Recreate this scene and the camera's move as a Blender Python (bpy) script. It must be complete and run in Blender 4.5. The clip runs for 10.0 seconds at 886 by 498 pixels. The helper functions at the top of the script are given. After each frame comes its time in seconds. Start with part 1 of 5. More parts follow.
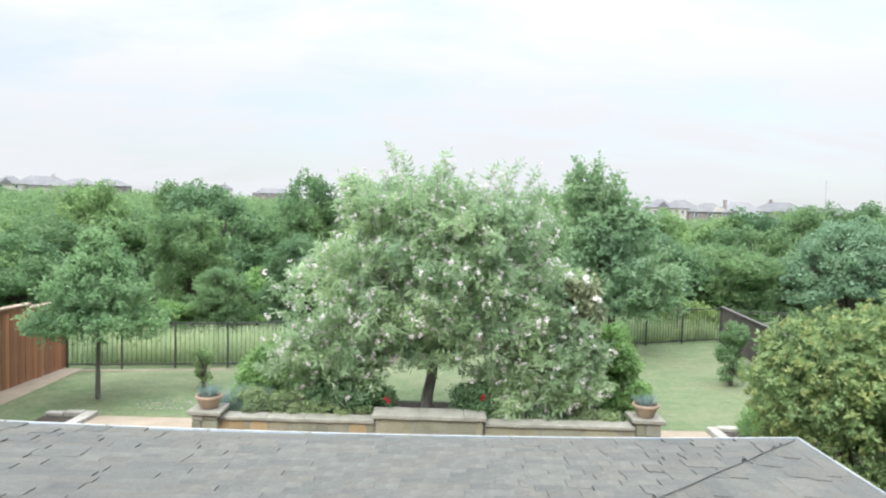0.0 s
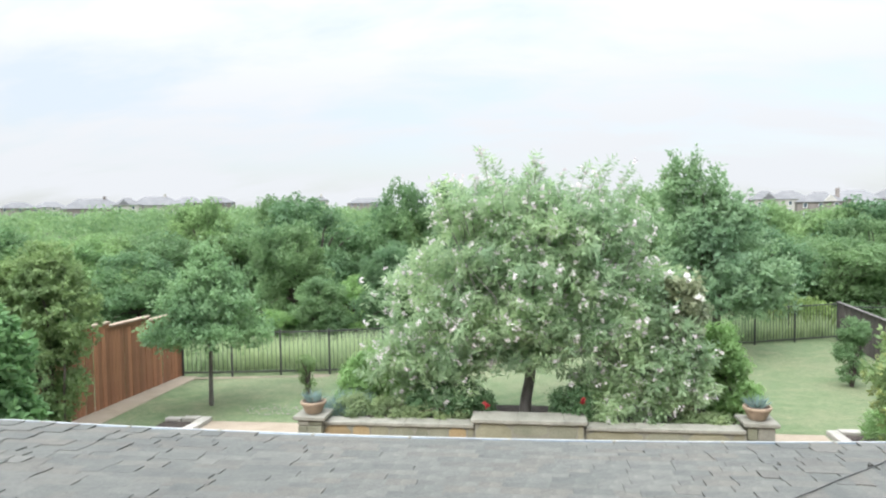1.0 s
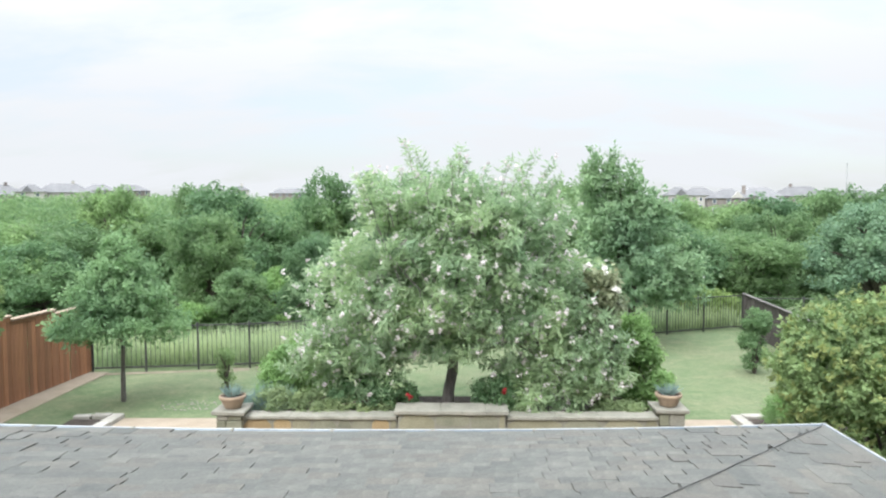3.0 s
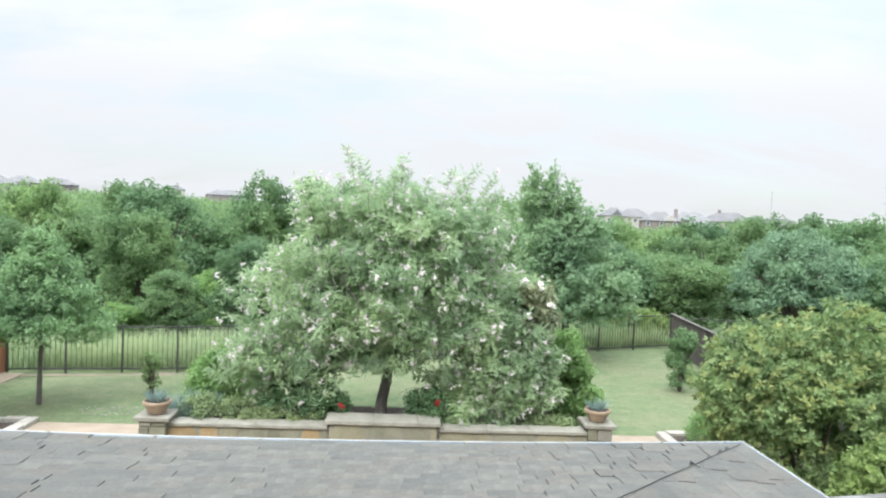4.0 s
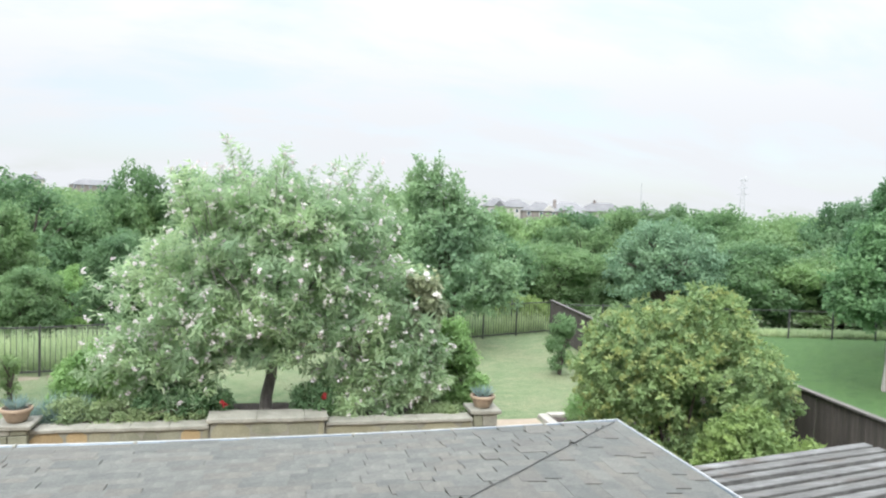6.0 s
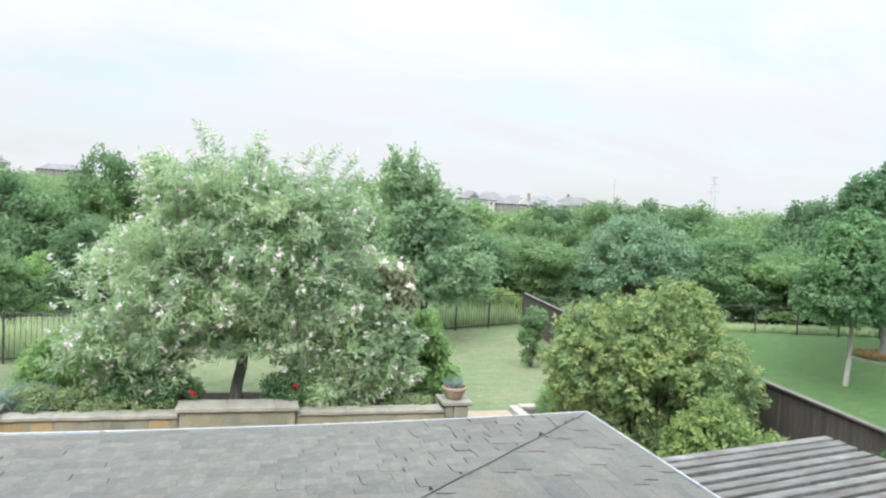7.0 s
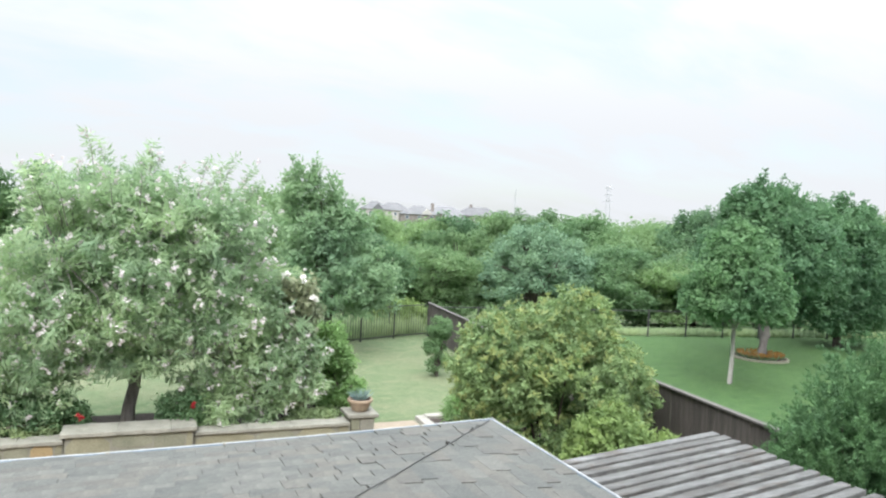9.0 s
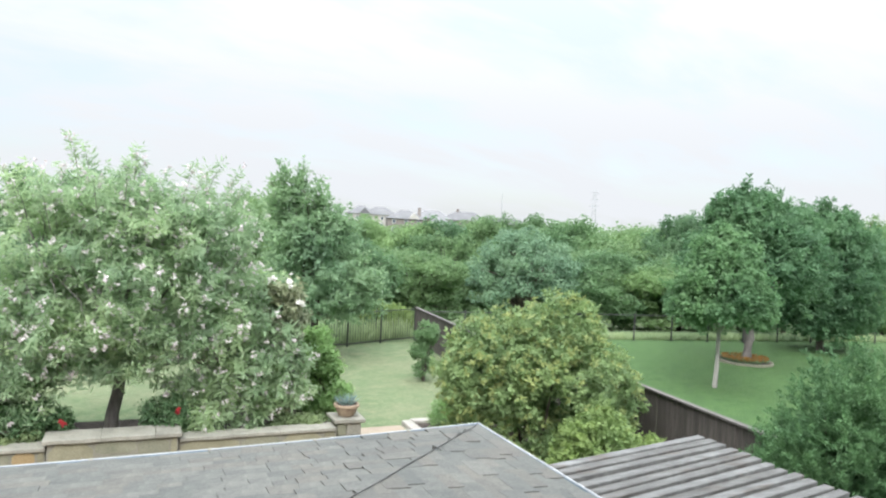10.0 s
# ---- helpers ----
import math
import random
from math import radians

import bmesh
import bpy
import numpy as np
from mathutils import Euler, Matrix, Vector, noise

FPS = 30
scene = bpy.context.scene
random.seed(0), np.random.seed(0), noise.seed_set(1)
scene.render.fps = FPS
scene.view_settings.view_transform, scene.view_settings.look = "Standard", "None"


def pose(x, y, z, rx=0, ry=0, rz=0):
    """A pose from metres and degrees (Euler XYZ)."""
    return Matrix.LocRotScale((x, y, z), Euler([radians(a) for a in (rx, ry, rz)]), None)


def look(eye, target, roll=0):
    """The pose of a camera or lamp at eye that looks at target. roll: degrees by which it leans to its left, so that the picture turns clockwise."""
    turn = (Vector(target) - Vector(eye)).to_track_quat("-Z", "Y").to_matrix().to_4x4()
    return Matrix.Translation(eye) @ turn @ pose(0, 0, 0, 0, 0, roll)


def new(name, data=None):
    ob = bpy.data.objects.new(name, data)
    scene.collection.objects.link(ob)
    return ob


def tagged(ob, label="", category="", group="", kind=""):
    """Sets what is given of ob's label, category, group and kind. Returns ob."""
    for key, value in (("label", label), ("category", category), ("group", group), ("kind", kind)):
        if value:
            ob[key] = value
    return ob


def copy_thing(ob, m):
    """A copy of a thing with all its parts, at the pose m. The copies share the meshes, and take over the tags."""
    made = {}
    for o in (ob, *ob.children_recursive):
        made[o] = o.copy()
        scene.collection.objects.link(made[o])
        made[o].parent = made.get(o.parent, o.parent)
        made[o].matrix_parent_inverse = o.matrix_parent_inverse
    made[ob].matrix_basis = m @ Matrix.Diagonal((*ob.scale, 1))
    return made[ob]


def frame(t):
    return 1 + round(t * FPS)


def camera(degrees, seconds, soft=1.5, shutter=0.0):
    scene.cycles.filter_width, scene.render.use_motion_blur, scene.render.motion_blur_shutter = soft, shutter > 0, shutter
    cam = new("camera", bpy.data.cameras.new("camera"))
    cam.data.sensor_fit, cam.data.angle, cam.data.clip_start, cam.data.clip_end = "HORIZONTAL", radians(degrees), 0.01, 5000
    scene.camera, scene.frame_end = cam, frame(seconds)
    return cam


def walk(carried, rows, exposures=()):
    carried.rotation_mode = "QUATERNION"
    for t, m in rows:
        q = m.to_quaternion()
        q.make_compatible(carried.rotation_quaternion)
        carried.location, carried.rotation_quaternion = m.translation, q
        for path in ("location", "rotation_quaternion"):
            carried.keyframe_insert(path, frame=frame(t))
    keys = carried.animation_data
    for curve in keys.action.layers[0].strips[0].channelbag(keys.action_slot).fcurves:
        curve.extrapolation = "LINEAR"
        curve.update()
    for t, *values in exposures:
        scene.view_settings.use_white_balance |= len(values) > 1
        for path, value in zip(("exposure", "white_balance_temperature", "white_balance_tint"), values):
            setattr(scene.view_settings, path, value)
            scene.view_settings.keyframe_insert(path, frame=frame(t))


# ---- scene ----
# ---------------------------------------------------------------- camera
cam = camera(64.6, 10.0, soft=2.2)
EYE = (0.0, 0.0, 4.4)
TURNS = [
    (0.0, 86.947, -1.558, -0.053), (0.5, 86.008, -0.385, 7.749), (1.0, 87.229, 0.918, 7.416), (1.5, 86.547, 0.181, 4.611),
    (2.0, 86.551, -0.196, 4.064), (2.2, 86.466, -0.161, 3.538), (3.3, 86.575, -0.304, 0.413), (3.5, 86.859, -1.007, -0.259),
    (4.0, 87.489, -2.455, -3.584), (4.5, 88.341, -2.464, -7.579), (5.0, 87.492, -1.788, -11.19), (5.5, 87.421, -2.287, -13.009),
    (5.7, 87.316, -2.186, -12.606), (6.8, 86.579, -2.918, -14.727), (7.0, 86.527, -3.25, -14.992), (7.5, 87.313, -3.723, -18.12),
    (8.0, 87.624, -3.064, -20.735), (8.5, 87.823, -2.471, -22.616), (9.0, 87.802, -2.988, -22.831), (9.5, 87.911, -2.782, -23.556),
    (10.0, 88.226, -3.023, -23.902)]
walk(cam, [(t, pose(*EYE, a, b, c)) for t, a, b, c in TURNS], exposures=[(0.0, 0.3)])

# ---------------------------------------------------------------- world and sun
world = bpy.data.worlds.new("world")
scene.world = world
world.use_nodes = True
wn, wl = world.node_tree.nodes, world.node_tree.links
wn.clear()


def wnode(kind, **values):
    n = wn.new(kind)
    for k, v in values.items():
        n.inputs[k].default_value = v
    return n


sky = wn.new("ShaderNodeTexSky")
sky.sky_type = "NISHITA"
sky.sun_disc = False
sky.sun_elevation, sky.sun_rotation = radians(44), radians(211)
sky.air_density, sky.dust_density = 1.2, 2.0
coord = wn.new("ShaderNodeTexCoord")
sep = wn.new("ShaderNodeSeparateXYZ")
wl.new(coord.outputs["Generated"], sep.inputs[0])
lift = wn.new("ShaderNodeMath")
lift.operation, lift.use_clamp = "MAXIMUM", False
wl.new(sep.outputs["Z"], lift.inputs[0])
lift.inputs[1].default_value = 0.02
# flat cloud deck: the direction laid on a high plane
plane = wn.new("ShaderNodeVectorMath")
plane.operation = "DIVIDE"
high = wn.new("ShaderNodeMath")
high.operation = "ADD"
high.inputs[1].default_value = 0.3
wl.new(lift.outputs[0], high.inputs[0])
comb = wn.new("ShaderNodeCombineXYZ")
for k in range(3):
    wl.new(high.outputs[0], comb.inputs[k])
wl.new(coord.outputs["Generated"], plane.inputs[0])
wl.new(comb.outputs[0], plane.inputs[1])
wmap = wn.new("ShaderNodeMapping")
wmap.inputs["Scale"].default_value = (1.0, 2.0, 0.0)
wmap.inputs["Rotation"].default_value = (0, 0, radians(-18))
wl.new(plane.outputs[0], wmap.inputs[0])
clouds = wnode("ShaderNodeTexNoise", Scale=1.5, Detail=7.0, Roughness=0.56, Distortion=0.25)
wl.new(wmap.outputs[0], clouds.inputs["Vector"])
cover = wn.new("ShaderNodeValToRGB")
cover.color_ramp.elements[0].position, cover.color_ramp.elements[0].color = 0.36, (0.68, 0.68, 0.68, 1)
cover.color_ramp.elements[1].position, cover.color_ramp.elements[1].color = 0.56, (1, 1, 1, 1)
wl.new(clouds.outputs["Fac"], cover.inputs[0])
# an overcast sky is brighter towards the zenith
deck = wn.new("ShaderNodeMapRange")
deck.inputs["From Min"].default_value, deck.inputs["From Max"].default_value = 0.0, 1.0
deck.inputs["To Min"].default_value, deck.inputs["To Max"].default_value = 0.745, 5.8
steep = wn.new("ShaderNodeMath")
steep.operation = "POWER"
steep.inputs[1].default_value = 2.6
wl.new(lift.outputs[0], steep.inputs[0])
wl.new(steep.outputs[0], deck.inputs["Value"])
white = wn.new("ShaderNodeVectorMath")
white.operation = "SCALE"
white.inputs[0].default_value = (0.945, 0.98, 1.03)
wl.new(deck.outputs[0], white.inputs["Scale"])
blue = wn.new("ShaderNodeVectorMath")
blue.operation = "MULTIPLY"
blue.inputs[1].default_value = (0.155, 0.167, 0.188)
wl.new(sky.outputs[0], blue.inputs[0])
mixed = wn.new("ShaderNodeMix")
mixed.data_type = "RGBA"
wl.new(cover.outputs[0], mixed.inputs["Factor"])
wl.new(blue.outputs[0], mixed.inputs["A"])
wl.new(white.outputs[0], mixed.inputs["B"])
back = wn.new("ShaderNodeBackground")
back.inputs["Strength"].default_value = 1.0
wl.new(mixed.outputs["Result"], back.inputs["Color"])
wout = wn.new("ShaderNodeOutputWorld")
wl.new(back.outputs[0], wout.inputs[0])

sun_data = bpy.data.lights.new("sun", "SUN")
sun_data.energy, sun_data.angle, sun_data.color = 3.1, radians(25), (1.0, 0.985, 0.965)
sun = new("sun", sun_data)
sun.matrix_world = look((-36, -48, 68), (0, 12, 0))

# ---------------------------------------------------------------- materials


def material(name, build):
    m = bpy.data.materials.new(name)
    m.use_nodes = True
    n, l = m.node_tree.nodes, m.node_tree.links
    build(n, l, n["Principled BSDF"], n["Material Output"])
    return m


def noise_node(n, l, scale, detail=4.0, rough=0.55, space="Object", stretch=None):
    tc = n.new("ShaderNodeTexCoord")
    tex = n.new("ShaderNodeTexNoise")
    tex.inputs["Scale"].default_value, tex.inputs["Detail"].default_value, tex.inputs["Roughness"].default_value = scale, detail, rough
    if stretch:
        mp = n.new("ShaderNodeMapping")
        mp.inputs["Scale"].default_value = stretch
        l.new(tc.outputs[space], mp.inputs[0])
        l.new(mp.outputs[0], tex.inputs["Vector"])
    else:
        l.new(tc.outputs[space], tex.inputs["Vector"])
    return tex


def ramp(n, l, source, stops):
    r = n.new("ShaderNodeValToRGB")
    while len(r.color_ramp.elements) < len(stops):
        r.color_ramp.elements.new(0.5)
    for e, (p, c) in zip(r.color_ramp.elements, stops):
        e.position, e.color = p, (*c, 1)
    l.new(source, r.inputs[0])
    return r


def blend(n, l, mode, fac, a, b):
    m = n.new("ShaderNodeMix")
    m.data_type, m.blend_type = "RGBA", mode
    if isinstance(fac, (int, float)):
        m.inputs["Factor"].default_value = fac
    else:
        l.new(fac, m.inputs["Factor"])
    for key, v in (("A", a), ("B", b)):
        if isinstance(v, tuple):
            m.inputs[key].default_value = (*v, 1)
        else:
            l.new(v, m.inputs[key])
    return m.outputs["Result"]


def bump(n, l, bsdf, height, strength=0.4, distance=0.01):
    b = n.new("ShaderNodeBump")
    b.inputs["Strength"].default_value, b.inputs["Distance"].default_value = strength, distance
    l.new(height, b.inputs["Height"])
    l.new(b.outputs[0], bsdf.inputs["Normal"])


def plain(name, lo, hi, scale=6.0, fine=60.0, rough=0.8, stretch=None, metal=0.0, relief=0.4, depth=0.01, piece=0.0, island=0.0, space="Object"):
    """A surface whose colour runs from lo to hi at two scales; piece, island: how far single pieces differ in brightness."""
    def build(n, l, bsdf, out):
        big = noise_node(n, l, scale, 5.0, 0.6, space, stretch)
        small = noise_node(n, l, fine, 3.0, 0.6, space, stretch)
        mid = tuple((p + q) / 2 for p, q in zip(lo, hi))
        colour = ramp(n, l, big.outputs["Fac"], [(0.3, lo), (0.5, mid), (0.72, hi)]).outputs[0]
        grain = ramp(n, l, small.outputs["Fac"], [(0.25, (0.72, 0.72, 0.72)), (0.75, (1.22, 1.22, 1.22))]).outputs[0]
        colour = blend(n, l, "MULTIPLY", 0.8, colour, grain)
        for amount, source in ((piece, "ob"), (island, "isl")):
            if amount:
                if source == "ob":
                    value = n.new("ShaderNodeObjectInfo").outputs["Random"]
                else:
                    value = n.new("ShaderNodeNewGeometry").outputs["Random Per Island"]
                tone = ramp(n, l, value, [(0.0, (1 - amount,) * 3), (1.0, (1 + amount,) * 3)]).outputs[0]
                colour = blend(n, l, "MULTIPLY", 1.0, colour, tone)
        l.new(colour, bsdf.inputs["Base Color"])
        bsdf.inputs["Roughness"].default_value, bsdf.inputs["Metallic"].default_value = rough, metal
        if relief:
            bump(n, l, bsdf, small.outputs["Fac"], relief, depth)
    return material(name, build)


def foliage(name, dark, light, through_light=0.35, patch=0.5, rough=0.55, glow=(1.06, 1.09, 1.0), cool=1.2, spread=0.0):
    """Leaves: each its own tone, with slow drifts over the crown, letting some light through."""
    def build(n, l, bsdf, out):
        isl = n.new("ShaderNodeNewGeometry").outputs["Random Per Island"]
        low = tuple(p * 0.6 + q * 0.4 for p, q in zip(dark, light))
        top = tuple(p * 0.1 + q * 0.9 for p, q in zip(dark, light))
        low, top = (low[0], low[1], low[2] * cool), (top[0], top[1], top[2] * cool)
        mid = tuple((p + q) / 2 for p, q in zip(low, top))
        colour = ramp(n, l, isl, [(0.0, low), (0.55, mid), (1.0, top)]).outputs[0]
        drift = noise_node(n, l, patch, 3.0, 0.6)
        tone = ramp(n, l, drift.outputs["Fac"], [(0.3, (0.72, 0.8, 0.8)), (0.7, (1.19, 1.17, 1.04))]).outputs[0]
        if cool > 1.0:
            colour = blend(n, l, "MULTIPLY", 1.0, colour, tone)
        lot = n.new("ShaderNodeObjectInfo").outputs["Random"]
        each = ramp(n, l, lot, [(0.0, (0.82 - spread, 0.88 - spread, 0.95 - spread)), (1.0, (1.15 + spread, 1.1 + spread, 0.95 + spread))]).outputs[0]
        if spread > 0.0:
            colour = blend(n, l, "MULTIPLY", 1.0, colour, each)
        l.new(colour, bsdf.inputs["Base Color"])
        bsdf.inputs["Roughness"].default_value, bsdf.inputs["Specular IOR Level"].default_value = rough, 0.25
        tr = n.new("ShaderNodeBsdfTranslucent")
        warm = blend(n, l, "MULTIPLY", 1.0, colour, glow)
        l.new(warm, tr.inputs["Color"])
        mx = n.new("ShaderNodeMixShader")
        mx.inputs[0].default_value = through_light
        l.new(bsdf.outputs[0], mx.inputs[1])
        l.new(tr.outputs[0], mx.inputs[2])
        l.new(mx.outputs[0], out.inputs["Surface"])
    return material(name, build)


def build_shingle(n, l, bsdf, out):
    """Granule-coated shingles: each tab its own grey or tan tone, speckled, with faint weather stains."""
    isl = n.new("ShaderNodeNewGeometry").outputs["Random Per Island"]
    lot = n.new("ShaderNodeObjectInfo").outputs["Random"]
    mixed = n.new("ShaderNodeMath")
    mixed.operation = "ADD"
    l.new(isl, mixed.inputs[0])
    l.new(lot, mixed.inputs[1])
    wrap = n.new("ShaderNodeMath")
    wrap.operation = "FRACT"
    l.new(mixed.outputs[0], wrap.inputs[0])
    tone = ramp(n, l, wrap.outputs[0], [(0.0, (0.078, 0.084, 0.079)), (0.3, (0.09, 0.095, 0.089)), (0.55, (0.105, 0.108, 0.1)), (0.7, (0.101, 0.099, 0.089)), (0.85, (0.091, 0.091, 0.083)), (1.0, (0.08, 0.086, 0.081))]).outputs[0]
    stain = noise_node(n, l, 1.3, 5.0, 0.65)
    speck = noise_node(n, l, 55.0, 4.0, 0.8)
    streak = noise_node(n, l, 9.0, 4.0, 0.7)
    tone = blend(n, l, "MULTIPLY", 1.0, tone, ramp(n, l, stain.outputs["Fac"], [(0.3, (0.86, 0.87, 0.88)), (0.7, (1.12, 1.11, 1.09))]).outputs[0])
    tone = blend(n, l, "MULTIPLY", 1.0, tone, ramp(n, l, streak.outputs["Fac"], [(0.3, (0.86, 0.86, 0.87)), (0.7, (1.13, 1.12, 1.1))]).outputs[0])
    tone = blend(n, l, "MULTIPLY", 1.0, tone, ramp(n, l, speck.outputs["Fac"], [(0.3, (0.7, 0.71, 0.72)), (0.7, (1.26, 1.25, 1.24))]).outputs[0])
    l.new(tone, bsdf.inputs["Base Color"])
    bsdf.inputs["Roughness"].default_value = 0.92
    bump(n, l, bsdf, speck.outputs["Fac"], 0.6, 0.004)


M_SHINGLE = material("asphalt_shingle", build_shingle)
M_DRIP = plain("painted_metal_edge", (0.07, 0.1, 0.125), (0.13, 0.165, 0.19), 5, 40, 0.4, metal=0.3, relief=0.05)
M_RIM = plain("white_gutter_paint", (0.27, 0.285, 0.29), (0.41, 0.425, 0.43), 3, 40, 0.5, relief=0.05)
M_FASCIA = plain("painted_trim", (0.45, 0.43, 0.39), (0.55, 0.53, 0.48), 4, 50, 0.6, relief=0.1)
M_BRICK = plain("brown_brick", (0.2, 0.13, 0.1), (0.3, 0.2, 0.16), 5, 30, 0.85, relief=0.5)
M_LIME = plain("limestone_cap", (0.175, 0.172, 0.145), (0.265, 0.26, 0.22), 3.5, 45, 0.85, relief=0.6, depth=0.012, piece=0.08)
M_KERB = plain("pale_limestone", (0.26, 0.25, 0.22), (0.38, 0.365, 0.33), 3.5, 45, 0.85, relief=0.6, depth=0.012, piece=0.08)
M_STONE = plain("buff_stone", (0.155, 0.15, 0.1), (0.235, 0.225, 0.155), 2.5, 40, 0.85, relief=0.6, depth=0.015, piece=0.15)
M_OCHRE = plain("ochre_stone", (0.22, 0.165, 0.085), (0.31, 0.235, 0.13), 2.5, 40, 0.85, relief=0.6, depth=0.015, piece=0.15)
M_GREYST = plain("grey_green_stone", (0.135, 0.14, 0.1), (0.21, 0.21, 0.155), 2.5, 40, 0.85, relief=0.6, depth=0.015, piece=0.15)
M_MORTAR = plain("mortar", (0.15, 0.148, 0.118), (0.22, 0.215, 0.175), 8, 70, 0.95)
M_TERRA = plain("terracotta", (0.22, 0.165, 0.115), (0.32, 0.245, 0.175), 7, 60, 0.75, relief=0.3)
M_SOIL = plain("dark_mulch", (0.025, 0.02, 0.016), (0.065, 0.05, 0.04), 6, 50, 0.95, relief=1.0, depth=0.03)
M_PAVE = plain("tan_paving", (0.22, 0.18, 0.13), (0.3, 0.25, 0.195), 2, 60, 0.85, relief=0.3)
M_DIRT = plain("bare_earth", (0.13, 0.115, 0.08), (0.21, 0.18, 0.13), 2, 40, 0.95, relief=0.5)
M_CEDAR = plain("red_cedar_board", (0.20, 0.085, 0.042), (0.33, 0.16, 0.085), 1.6, 30, 0.7, stretch=(9, 9, 1.0), relief=0.5, piece=0.28)
M_CEDARTOP = plain("worn_cedar_cap", (0.28, 0.2, 0.15), (0.4, 0.31, 0.24), 3, 40, 0.75)
M_DARKWOOD = plain("weathered_dark_board", (0.035, 0.031, 0.028), (0.085, 0.073, 0.064), 1.6, 30, 0.85, stretch=(9, 9, 1.0), relief=0.5, piece=0.22)


def build_slat(n, l, bsdf, out):
    """Silvered timber: long grain, bleached and brown-stained stretches, a tone for each board."""
    where = n.new("ShaderNodeNewGeometry").outputs["Position"]

    def grain(scale, stretch, detail):
        place = n.new("ShaderNodeMapping")
        place.inputs["Scale"].default_value = stretch
        l.new(where, place.inputs["Vector"])
        tex = n.new("ShaderNodeTexNoise")
        tex.inputs["Scale"].default_value, tex.inputs["Detail"].default_value, tex.inputs["Roughness"].default_value = scale, detail, 0.65
        l.new(place.outputs[0], tex.inputs["Vector"])
        return tex.outputs["Fac"]

    fibre, blotch, stain = grain(3.0, (1.0, 16.0, 16.0), 5.0), grain(3.2, (1.0, 3.0, 3.0), 4.0), grain(1.7, (1.0, 4.0, 4.0), 5.0)
    tone = ramp(n, l, blotch, [(0.3, (0.072, 0.072, 0.069)), (0.52, (0.108, 0.109, 0.105)), (0.7, (0.15, 0.153, 0.149))]).outputs[0]
    tone = blend(n, l, "MULTIPLY", 1.0, tone, ramp(n, l, fibre, [(0.3, (0.68, 0.68, 0.68)), (0.7, (1.25, 1.25, 1.25))]).outputs[0])
    tone = blend(n, l, "MULTIPLY", 1.0, tone, ramp(n, l, stain, [(0.34, (0.8, 0.72, 0.66)), (0.46, (1, 1, 1)), (0.7, (1.08, 1.1, 1.1))]).outputs[0])
    lot = n.new("ShaderNodeObjectInfo").outputs["Random"]
    tone = blend(n, l, "MULTIPLY", 1.0, tone, ramp(n, l, lot, [(0.0, (0.82, 0.81, 0.8)), (1.0, (1.15, 1.16, 1.17))]).outputs[0])
    l.new(tone, bsdf.inputs["Base Color"])
    bsdf.inputs["Roughness"].default_value = 0.9
    bump(n, l, bsdf, fibre, 0.6, 0.01)


M_GREYWOOD = material("weathered_grey_slat", build_slat)
M_GREYCAP = plain("weathered_cap_rail", (0.075, 0.07, 0.066), (0.13, 0.122, 0.115), 3, 30, 0.85)
M_IRON = plain("black_iron", (0.05, 0.053, 0.053), (0.09, 0.09, 0.09), 8, 60, 0.5, metal=0.4, relief=0.1)
M_PALEBARK = plain("pale_bark", (0.28, 0.27, 0.25), (0.43, 0.415, 0.39), 5, 28, 0.95, stretch=(4, 4, 1), relief=0.8, depth=0.02)
M_BARK = plain("brown_bark", (0.06, 0.05, 0.043), (0.15, 0.125, 0.11), 4, 25, 0.95, stretch=(4, 4, 1), relief=1.0, depth=0.02)
M_GREYBARK = plain("grey_bark", (0.12, 0.112, 0.105), (0.23, 0.215, 0.2), 5, 28, 0.95, stretch=(4, 4, 1), relief=0.8, depth=0.02)
M_WHITE = plain("white_paint", (0.6, 0.6, 0.6), (0.72, 0.72, 0.72), 6, 60, 0.5, relief=0.05)

M_WILLOW = foliage("willow_leaf", (0.22, 0.315, 0.168), (0.425, 0.54, 0.325), 0.6, 0.9, cool=1.14)
M_OAK = foliage("oak_leaf", (0.128, 0.235, 0.1), (0.28, 0.415, 0.195), 0.5, 0.6)
M_WOOD = foliage("woodland_leaf", (0.108, 0.182, 0.08), (0.243, 0.357, 0.162), 0.55, 0.16, spread=0.12)
M_WOODB = foliage("blue_green_leaf", (0.106, 0.187, 0.08), (0.245, 0.368, 0.16), 0.5, 0.2, spread=0.12)
M_LIGHT = foliage("fresh_leaf", (0.125, 0.23, 0.062), (0.275, 0.42, 0.15), 0.45, 0.5)
M_YELLOW = foliage("olive_yellow_leaf", (0.185, 0.23, 0.07), (0.32, 0.365, 0.135), 0.45, 0.9)
M_OLIVE = foliage("olive_leaf", (0.135, 0.21, 0.078), (0.265, 0.36, 0.145), 0.45, 0.9)
M_BROAD = foliage("broad_leaf", (0.09, 0.2, 0.07), (0.2, 0.345, 0.135), 0.45, 0.9)
M_FRESHY = foliage("yellow_green_leaf", (0.13, 0.2, 0.052), (0.285, 0.375, 0.125), 0.45, 0.9)
M_SLIM = foliage("slim_tree_leaf", (0.078, 0.165, 0.066), (0.185, 0.315, 0.137), 0.48, 0.5)
M_SHADE = foliage("dark_shade_leaf", (0.06, 0.14, 0.065), (0.155, 0.27, 0.125), 0.48, 0.4)
M_SILVER = foliage("silver_green_leaf", (0.1, 0.182, 0.1), (0.235, 0.355, 0.2), 0.4, 0.4)
